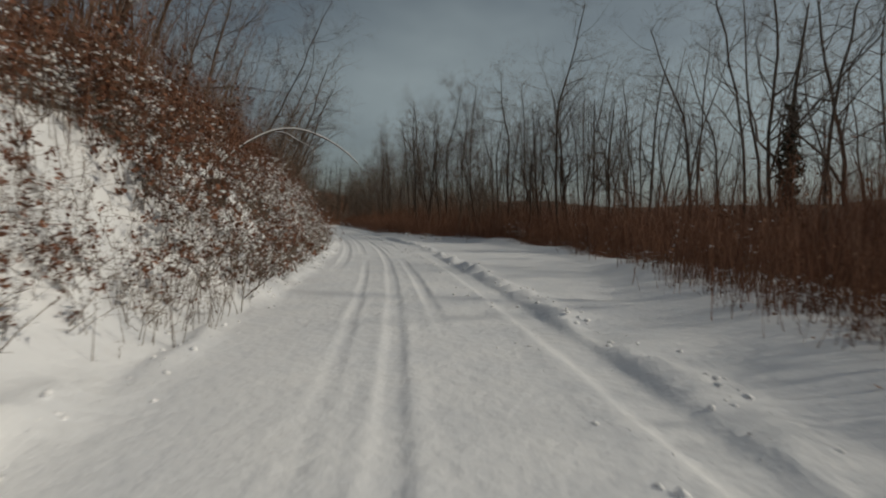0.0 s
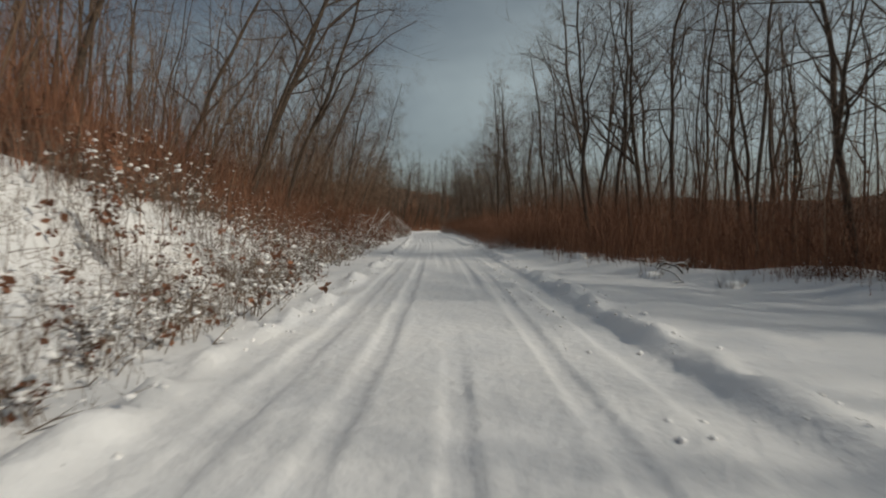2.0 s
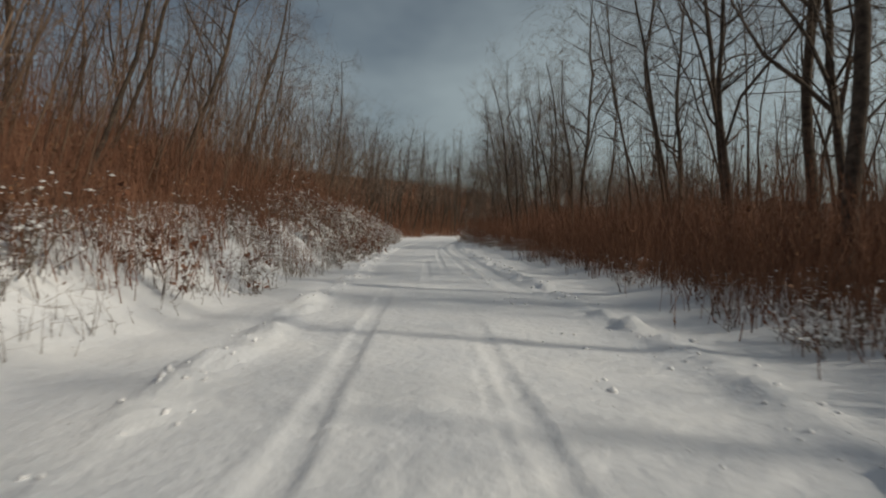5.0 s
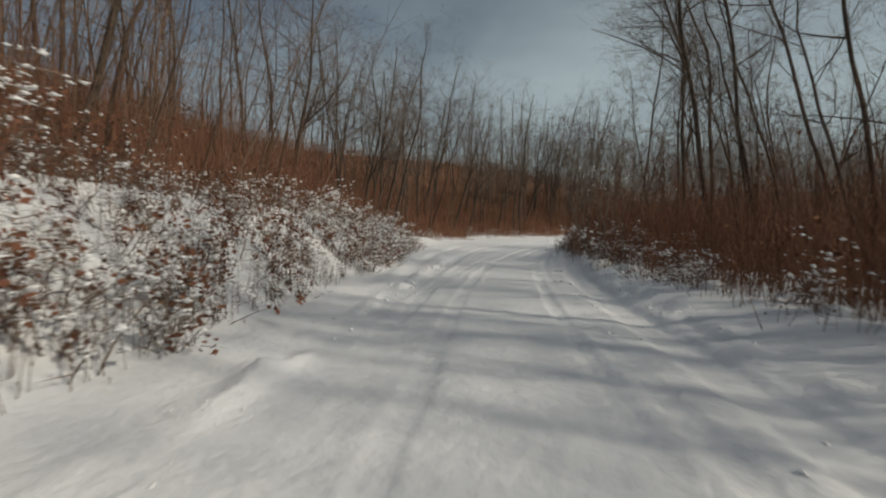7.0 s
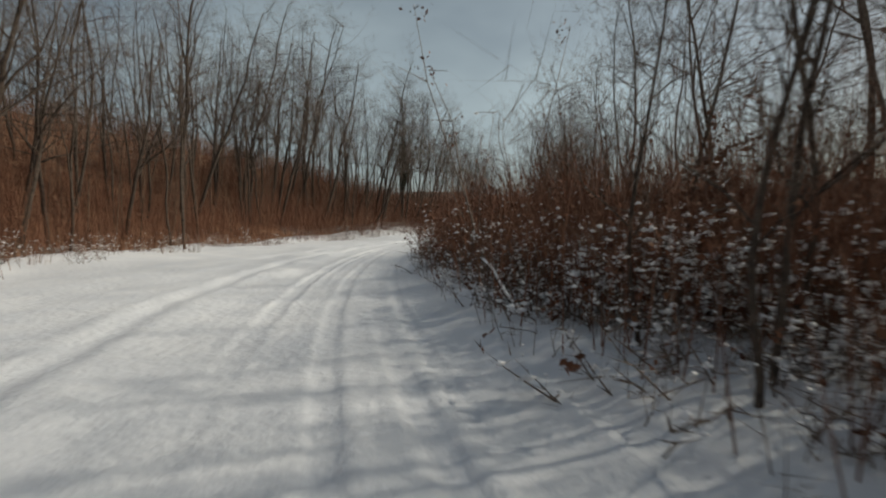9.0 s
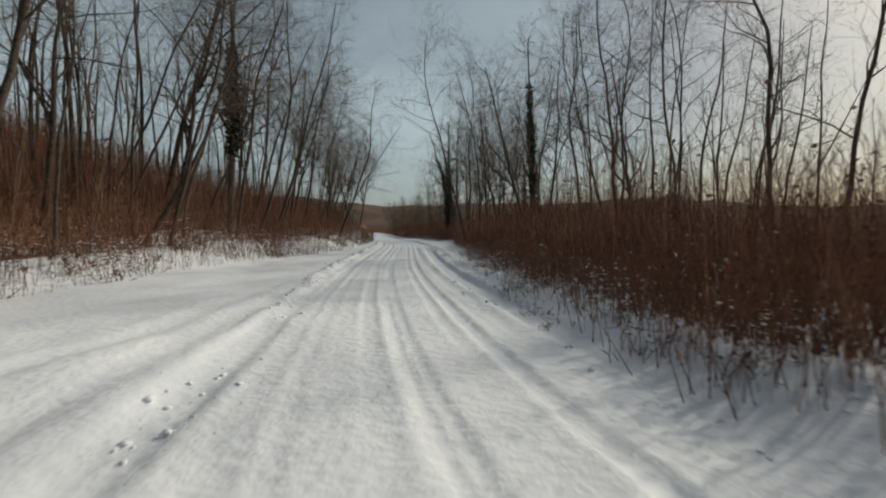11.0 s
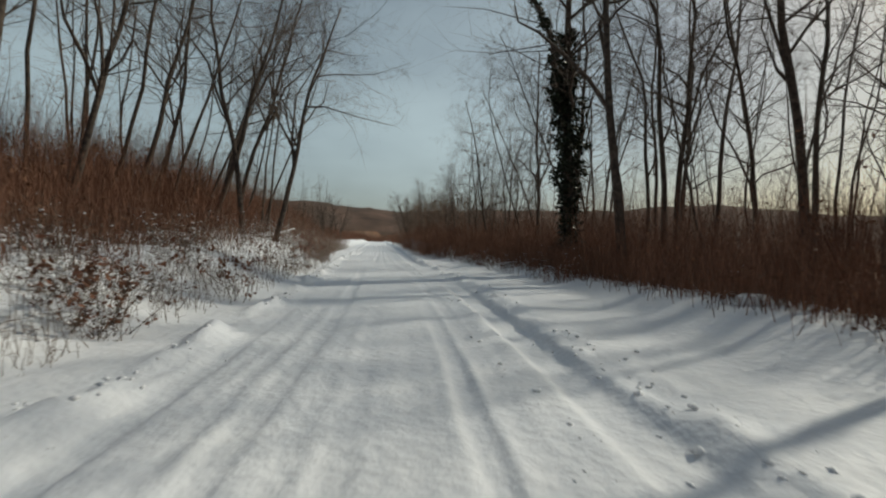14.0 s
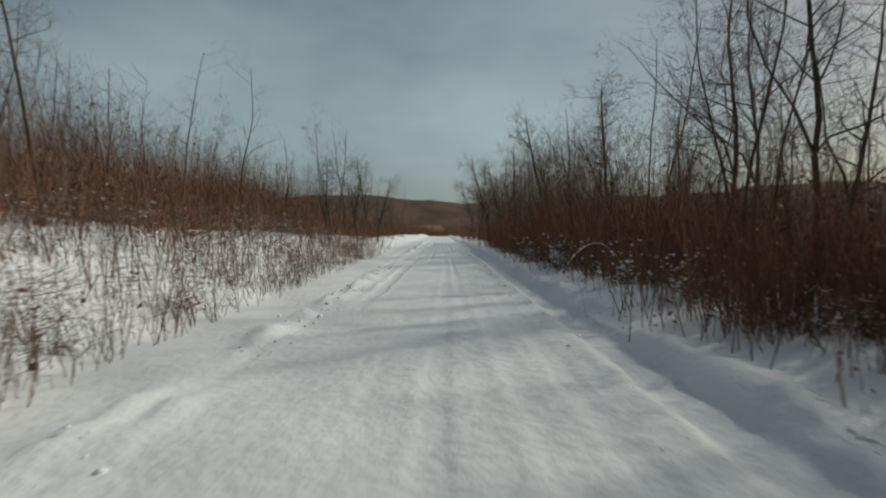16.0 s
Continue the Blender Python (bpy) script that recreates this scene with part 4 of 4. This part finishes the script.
shrub_mass(50, 98, 144, 0.2, -4.0, (0, 1, 1, 3, 4), 3)
shrubs(12, 112, 146, 0.0, 2.5, (0, 1, 3), 4)
shrub_mass(34, 116, 136, -1.2, -5.2, (3, 3, 1, 7, 3), 42, (0.7, 1.05))
shrub_mass(26, 106, 122, -0.8, -5.0, (7, 3, 3, 1), 45, (0.7, 1.05))
shrub_mass(26, 4, 46, 0.0, 1.6, (1, 3, 3), 20, (0.35, 0.7))
shrub_mass(8, 8, 46, 1.0, 4, (1, 0), 21, (1.0, 1.4))
shrubs(24, 146, 188, 0.8, 3.5, (1, 1, 3, 3, 0), 5)
shrub_mass(20, 190, 260, -0.2, -4.5, (0, 3, 4, 3), 6)
shrub_mass(10, 190, 300, 0.2, 2.5, (1, 3), 7)
shrub_mass(60, 140, 182, 0.45, 2.8, (3, 3, 4, 3, 1), 24, (0.8, 1.3))
shrub_mass(70, 36, 102, 0.2, -3.2, (3, 3, 3, 1), 25, (0.8, 1.5))
shrub_mass(60, 196, 300, 0.0, -3.5, (3, 3, 3, 4), 26, (0.6, 1.2))
shrub_mass(12, 258, 310, -0.2, -4.0, (3, 4, 3), 8)

for k, s, l, size in ((0, 28.5, -3.7, 0.9), (1, 29.5, -3.5, 0.8), (0, 31.0, -3.9, 0.8), (3, 27.8, -3.4, 0.9), (4, 30.2, -3.6, 0.8), (1, 32.2, -3.8, 0.9), (3, 26.6, -3.5, 1.0), (0, 12.2, -3.3, 0.85), (4, 13.0, -3.2, 0.8), (0, 11.4, -3.6, 0.9), (1, 12.8, -3.0, 0.6), (4, 14.2, -3.1, 0.8), (2, 15.2, -3.4, 0.7), (0, 6.3, -3.7, 0.7), (4, 7.4, -3.5, 0.7),
                      (0, 129.9, -4.6, 0.9), (0, 131.2, -5.2, 1.0), (2, 128.6, -5.0, 0.8), (1, 130.4, -4.2, 0.7), (0, 113.6, -3.9, 0.8), (3, 112.4, -3.6, 1.0), (3, 115.2, -3.8, 1.0), (4, 116.5, -4.0, 0.8)):
    x, y = (float(v) for v in on_road(s, l))
    m = pose(x, y, float(height(np.array([x]), np.array([y]), np.array([s]), np.array([l]))[0]), 0, 0, 57 * s)
    ob = copy_thing(SHRUBS[k], m)
    ob.matrix_basis = m
    ob.scale = (size,) * 3

shrubs(13, 137, 153, -0.1, -2.8, (1, 6, 1, 3), 40, (0.9, 1.4))
shrubs(12, 146, 168, 0.9, 3.0, (1, 1, 0), 41, (0.9, 1.4))
shrubs(9, 140, 176, 0.9, 4.5, (5, 5), 37, (0.8, 1.15))
shrubs(9, 278, 293, 0.2, 1.6, (1, 3, 1), 46, (0.8, 1.25))
shrubs(16, 138, 165, 0.5, 3.2, (6, 6), 47, (0.8, 1.3))
shrub_mass(20, 150, 172, 0.4, 2.6, (6, 3), 48, (0.6, 1.1))
shrubs(9, 112, 140, 0.2, 1.4, (6, 6), 49, (0.5, 0.8))
shrubs(14, 8, 36, -0.4, -3.6, (6, 6), 50, (0.8, 1.3))
shrubs(12, 110, 146, -0.3, -3.2, (6, 6), 51, (0.8, 1.3))
shrub_mass(70, 143, 184, 0.1, 1.9, (7, 7, 7, 3), 52, (0.7, 1.25))
shrub_mass(44, 158, 202, 0.5, -2.8, (7, 3, 1), 53, (0.7, 1.2))
shrub_mass(30, 110, 141, 0.0, 1.5, (7, 3), 54, (0.5, 0.9))
shrub_mass(26, 190, 236, 0.0, 1.6, (7, 3, 4), 55, (0.6, 1.0))
shrub_mass(70, 200, 258, -0.4, -4.8, (3, 7, 4, 3, 7), 57, (0.6, 1.15))
shrub_mass(40, 256, 300, -0.3, -4.6, (3, 7, 4, 1), 58, (0.6, 1.15))
shrub_mass(30, 255, 277, -1.0, 0.9, (3, 4, 7, 3), 59, (0.6, 1.1))
shrub_mass(30, 62, 108, -0.8, 0.8, (7, 3, 3), 61, (0.5, 0.9))
shrub_mass(26, 191, 214, -0.9, 0.7, (7, 3, 3), 60, (0.6, 1.0))
shrub_mass(26, 150, 178, 1.8, 5.5, (2, 2, 4), 56, (0.9, 1.35))
shrubs(10, 137, 147, 0.7, 4.0, (5, 5), 43, (0.75, 1.1))
shrub_mass(30, 258, 300, -2.6, -5.0, (3, 3, 4), 44, (0.7, 1.2))

# ---- fallen poles and bent branches under snow ----


def snowy_branch(name, points, r0, r1, label, forks=()):
    """A bent branch: wood, and a ridge of snow lying along its upper side."""
    ob = new(name)

    def run(pts, a, b, up):
        pts = np.array(pts, float) + (0, 0, up * a)
        return sweep(pts, np.linspace(a, b, len(pts)) * (0.78 if up else 1.0), 6)
    for k, (pts, a, b) in enumerate([(points, r0, r1)] + [(f, r0 * 0.6, r1) for f in forks]):
        part("side_branch" if k else "wood", run(pts, a, b, 0), BARK, ob)
        part("snow", run(pts, a, b, 0.7), SNOW_LUMP, ob, "ridge of snow lying along the branch")
    return tagged(ob, label, "branch")


def arc(p0, p1, sag=0.0, n=9):
    p0, p1 = np.array(p0, float), np.array(p1, float)
    u = np.linspace(0, 1, n)[:, None]
    return p0 + (p1 - p0) * u + np.array([0, 0, 1.0]) * sag * 4 * u * (1 - u) + 0.02 * np.sin(9 * u + p0[:1])


snowy_branch("bent_branch", arc((-32.6, 68.8, 1.0), (-30.9, 72.3, 2.6), 0.5, 13), 0.028, 0.01, "broken leaning branch covered with snow", [arc((-31.8, 70.4, 2.2), (-31.4, 72.6, 1.9), 0.35)])
snowy_branch("bent_branch", arc((-33.2, 69.6, 1.4), (-30.7, 70.6, 2.3), 0.6, 13), 0.02, 0.008, "thin snow-dusted branch arching over the bank", [arc((-32.0, 70.1, 2.4), (-30.9, 71.4, 2.6), 0.2)])
snowy_branch("bent_branch", arc((-31.9, 72.6, 1.4), (-31.9, 75.6, 2.0), 0.7, 13), 0.022, 0.008, "thin snow-dusted branch arching over the bank")
snowy_branch("bent_branch", arc((-30.0, 65.6, 1.0), (-28.5, 67.4, 1.8), 0.5, 11), 0.018, 0.007, "thin snow-dusted branch arching over the bank")
snowy_branch("fallen_pole", arc((-48.3, 148.2, 0.1), (-44.2, 149.9, 2.0), 0.05), 0.06, 0.03, "snow-covered fallen pole propped in the thicket")
snowy_branch("fallen_pole", arc((-48.1, 148.5, 0.1), (-45.0, 149.5, 1.5), 0.05), 0.05, 0.025, "snow-covered fallen pole propped in the thicket")
snowy_branch("fallen_pole", arc((-49.7, 151.3, 0.0), (-50.1, 152.6, 0.95), 0.03), 0.04, 0.03, "broken snow-covered stem beside the bend")
snowy_branch("fallen_pole", arc((-25.9, 248.8, 1.5), (-24.0, 250.7, 2.0)), 0.05, 0.035, "pale broken log lying across the bank")
snowy_branch("fallen_pole", arc((-50.4, 206.4, 1.9), (-49.0, 207.2, 2.2)), 0.07, 0.05, "snowy broken log lying on the slope")
snowy_branch("bent_branch", arc((-7.6, 12.2, 3.1), (-4.6, 14.7, 3.4), 1.0, 13), 0.035, 0.012, "long bare branch arching off the bank under snow", [arc((-6.6, 13.2, 4.1), (-5.6, 13.7, 3.6), 0.15)])
snowy_branch("bent_branch", arc((-10.3, 266.7, 0.4), (-8.6, 266.2, 0.4), 0.8, 13), 0.026, 0.018, "bent stem arching down under a cap of snow")

snowy_branch("fallen_log", arc((-14.4, 244.9, 0.28), (-13.5, 244.1, 0.5)), 0.06, 0.045, "dark broken log lying on the verge with a little snow")

for foot, tip, sag, r in (((-27.3, 64.9, 0.9), (-26.2, 66.9, 2.75), 0.16, 0.034), ((-27.4, 64.8, 1.0), (-26.8, 66.15, 3.0), 0.12, 0.03), ((-27.6, 65.6, 2.0), (-26.0, 66.6, 2.5), 0.2, 0.024),
                          ((-26.9, 62.3, 1.2), (-26.6, 63.3, 2.0), 0.1, 0.026), ((-27.6, 64.6, 1.9), (-26.3, 66.0, 2.2), 0.3, 0.02)):
    foot = (foot[0], foot[1], min(foot[2], ground_z(foot[0], foot[1]) - 0.05))
    snowy_branch("leaning_pole", arc(foot, tip, sag, 9), r, 0.5 * r, "thin broken stem leaning out of the bank under snow")
for x, y, dx, dy, up in ((-15.9, 238.4, 0.5, 0.7, 0.35), (-15.5, 238.9, -0.6, 0.4, 0.3), (-15.2, 239.2, 0.7, -0.3, 0.45), (-16.2, 237.9, 0.3, 0.9, 0.2)):
    z = ground_z(x, y)
    snowy_branch("fallen_branch", arc((x, y, z - 0.03), (x + dx, y + dy, z + up), 0.1, 9), 0.03, 0.012, "dead branch half buried in snow at the foot of a tree")

# tussocks buried under caps of snow on the verge
g = np.random.default_rng(95)
for s, l, wide in ((137.6, 3.2, 0.42), (135.2, 3.7, 0.38), (140.5, 3.4, 0.3), (131.0, 4.2, 0.34), (128.0, 4.6, 0.3), (48.0, 6.2, 0.4), (46.0, 7.4, 0.35), (52.5, 5.4, 0.4), (246.0, 7.2, 0.4), (243.5, 7.6, 0.34),
                   (86.0, -4.7, 0.4), (61.0, -4.9, 0.36), (112.0, -4.0, 0.4), (27.0, -3.6, 0.42)):
    x, y = (float(v) for v in on_road(s, l))
    tussock = new("snowy_tussock")
    turn, rise = np.meshgrid(np.linspace(0, 2 * math.pi, 13), np.linspace(0, 1, 6), indexing="ij")
    out = np.cos(rise * math.pi / 2) ** 0.8 * (1 + 0.22 * grain(2 * np.cos(turn), 2 * np.sin(turn), 0.9, s))
    dome = np.stack([wide * out * np.cos(turn), 0.75 * wide * out * np.sin(turn), 0.62 * wide * np.sin(rise * math.pi / 2) + 0.06 * grain(turn, rise, 0.4, s) * out], 2).reshape(-1, 3)
    i = np.arange(12)[:, None] * 6 + np.arange(5)[None]
    part("snow", (dome, np.stack([i, i + 6, i + 7, i + 1], 2).reshape(-1, 4)), SNOW_LUMP, tussock, "smooth rounded cap of snow")
    n = 90
    a = g.uniform(0, 2 * math.pi, n)
    root = np.c_[wide * 0.8 * np.cos(a), wide * 0.6 * np.sin(a), np.full(n, -0.05)]
    tip = root * (1.5, 1.5, 0) + np.c_[g.normal(0, 0.06, (n, 2)), g.uniform(0.1, 0.5, n)]
    tagged(part("grass", spikes(root, tip, 0.005), TWIG, tussock, "dead grass and twigs sticking out"), kind="stuff")
    tagged(tussock, "grass tussock buried under a cap of snow on the verge", "tussock", "snowy tussocks")
    tussock.matrix_basis = pose(x, y, float(height(np.array([x]), np.array([y]), np.array([s]), np.array([l]))[0]) - 0.05, 0, 0, g.uniform(0, 360))

# bare earth under the overhanging snow lip of the bank


def bank_scar(s0, s1, out, tall, seed):
    """A strip of washed-out earth near the top of the bank, with a lip of snow hanging over it."""
    ob = new("bank_scar")
    t = np.linspace(s0, s1, max(10, int((s1 - s0) / 0.12)))
    end = np.sqrt(np.clip(np.minimum(t - s0, s1 - t) / 0.5, 0, 1))
    drop = tall * end * (0.75 + 0.35 * grain(t, 0 * t, 0.5, seed) + 0.2 * grain(t, 0 * t, 0.17, seed + 1))
    brow = -land(t, 3) - out - 0.35 * grain(t, 0 * t, 0.9, seed + 2)
    x, y = on_road(t, brow)
    top = height(x, y, t, brow, fine=False) + 0.12
    rows = []
    for k in range(7):
        f = k / 6
        l = brow + 0.12 + 0.8 * drop * f - 0.2 * drop * math.sin(math.pi * min(1.0, 1.3 * f)) + 0.07 * grain(t, 0 * t + 5 * f, 0.3, seed + 3 + k)
        px, py = on_road(t, l)
        rows.append(np.c_[px, py, top - 0.85 * drop * f])
    rows.append(np.c_[px, py, top - drop - 0.5])
    grid = np.stack(rows, 1)
    n, m = grid.shape[:2]
    i = np.arange(n - 1)[:, None] * m + np.arange(m - 1)[None]
    part("earth_face", (grid.reshape(-1, 3), np.stack([i, i + m, i + m + 1, i + 1], 2).reshape(-1, 4)), EARTH, ob, "dark washed-out earth and roots")
    lx, ly = on_road(t, brow + 0.08 + 0.1 * grain(t, 0 * t, 0.4, seed + 11))
    lip = np.c_[lx, ly, top + 0.03 + 0.05 * grain(t, 0 * t, 0.33, seed + 12)]
    part("snow_lip", sweep(lip, 0.01 + (0.085 + 0.05 * grain(t, 0 * t, 0.3, seed + 13)) * end, 8), SNOW_LUMP, ob, "thick lip of overhanging snow")
    return tagged(ob, "washed-out earth bank under an overhanging lip of snow", "bank")


bank_scar(17.4, 24.6, 2.3, 0.75, 71)
bank_scar(31.2, 32.7, 2.7, 0.55, 72)
bank_scar(33.0, 34.3, 2.6, 0.5, 73)
bank_scar(35.2, 36.4, 2.6, 0.45, 74)
bank_scar(12.6, 14.2, 2.3, 0.4, 75)

# snow-laden branches arching over the banks
g = np.random.default_rng(62)
for s0, s1, count, out in ((134, 150, 16, 3.4), (56, 74, 12, 2.6), (20, 36, 8, 2.6), (112, 130, 9, 2.8)):
    for k in range(count):
        at, off = g.uniform(s0, s1), g.uniform(0.6, out)
        l = -float(land(at, 3)) - off
        x, y = (float(v) for v in on_road(at, l))
        z = ground_z(x, y)
        bx, by = (float(v) for v in on_road(at + g.uniform(-1.3, 1.3), l + g.uniform(0.4, 1.3)))
        tip = (bx, by, max(ground_z(bx, by) + 0.15, z + g.uniform(0.1, 1.1)))
        snowy_branch("bent_branch", arc((x, y, z - 0.05), tip, g.uniform(0.25, 0.6), 11), g.uniform(0.013, 0.022), 0.007, "thin branch bowed down by the snow along it")

# a heap of snow-laden brushwood at the edge of the wide verge
g = np.random.default_rng(61)
for k in range(11):
    x, y = (float(v) for v in on_road(48.2 + g.uniform(-1.2, 1.6), 7.0 + g.uniform(-0.4, 0.6)))
    z, a, reach = ground_z(x, y) - 0.05, g.uniform(0, 2 * math.pi), g.uniform(0.5, 1.3)
    end = (x + reach * math.cos(a), y + reach * math.sin(a), z + g.uniform(0.05, 0.5))
    snowy_branch("fallen_branch", arc((x, y, z), end, g.uniform(0.02, 0.22), 9), g.uniform(0.015, 0.03), 0.008, "dead branch thick with snow in a roadside heap")

# ---- weeds and clods ----


def weeds(count, s0, s1, l0, l1, tall, seed):
    """Thin dead stalks standing out of the snow."""
    g = np.random.default_rng(seed)
    side = 1 if l1 > 0 else -1
    s = g.uniform(s0, s1, count)
    l = side * land(s, 4 if side > 0 else 3) + l0 + (l1 - l0) * g.uniform(0, 1, count) ** 1.4
    x, y = on_road(s, l)
    root = np.c_[x, y, height(x, y, s, l) - 0.05]
    h = tall * g.uniform(0.35, 1.15, count)
    tip = root + np.c_[g.normal(0, 0.2, (count, 2)) * h[:, None], h * g.uniform(0.7, 1.0, count)]
    mid = (root + tip) / 2 + np.c_[g.normal(0, 0.03, (count, 2)), np.zeros(count)]
    pieces = [spikes(root, tip, 0.0065)]
    for _ in range(5):
        f = g.uniform(-0.4, 1.0, (count, 1))
        b = mid + (tip - mid) * f
        pieces.append(blades(b, b + np.c_[g.normal(0, 0.24, (count, 2)), g.uniform(-0.02, 0.22, count)] * h[:, None], 0.004, g))
    tagged(part("dead_stalks", join(*pieces), TWIG), "thin dead weed stalks standing in the snow", "weeds", kind="stuff")


weeds(1500, 36, 105, -0.3, -5, 0.9, 11)
weeds(1100, 40, 62, 0.0, -4, 1.0, 22)
weeds(900, 36, 150, 0.1, -2.5, 0.5, 19)
weeds(1500, 195, 310, 0.1, -3, 0.5, 20)
weeds(1400, 100, 150, -0.2, -4, 0.9, 12)
weeds(2200, 195, 260, -0.1, -5.5, 1.0, 13)
weeds(2300, 240, 300, -0.2, -5.5, 1.3, 14)
weeds(900, 45, 150, -0.2, 2.5, 0.8, 15)
weeds(700, 145, 200, -0.3, 2.0, 1.0, 16)
weeds(900, 195, 310, -0.3, 2.5, 0.8, 17)
weeds(1100, -5, 45, -0.3, -3, 0.9, 18)
weeds(900, 136, 160, 0.0, -4, 0.9, 23)
weeds(2200, 6, 47, -0.1, -4.8, 1.25, 24)
weeds(1500, 106, 142, -0.2, -5, 1.3, 25)
weeds(1300, 268, 304, 0.2, -4.5, 1.9, 26)
weeds(500, 104, 120, -0.3, -4, 1.3, 21)


def clods(count, s0, s1, seed):
    """Crumbs of snow thrown up beside the ruts."""
    g = np.random.default_rng(seed)
    s = g.uniform(s0, s1, count)
    l = g.choice([-2.75, -2.6, -2.5, 1.8, 2.85, 3.0, 3.1], count) + g.normal(0, 0.2, count)
    ok = (grain(s, l * 0, 2.5, 5) > -0.35) & ((l > 0) | (np.abs(s - 166) > 24))
    s, l, count = s[ok], l[ok], int(ok.sum())
    x, y = on_road(s, l)
    size = 0.009 + 0.05 * g.uniform(0, 1, count) ** 4
    z = height(x, y, s, l) + size * 0.15
    tagged(part("snow_crumbs", lumps(np.c_[x, y, z], size, g), SNOW_LUMP), "loose crumbs of snow beside the wheel ruts", "snow", kind="stuff")


clods(6000, -2, 150, 21)
clods(6000, 150, 300, 22)
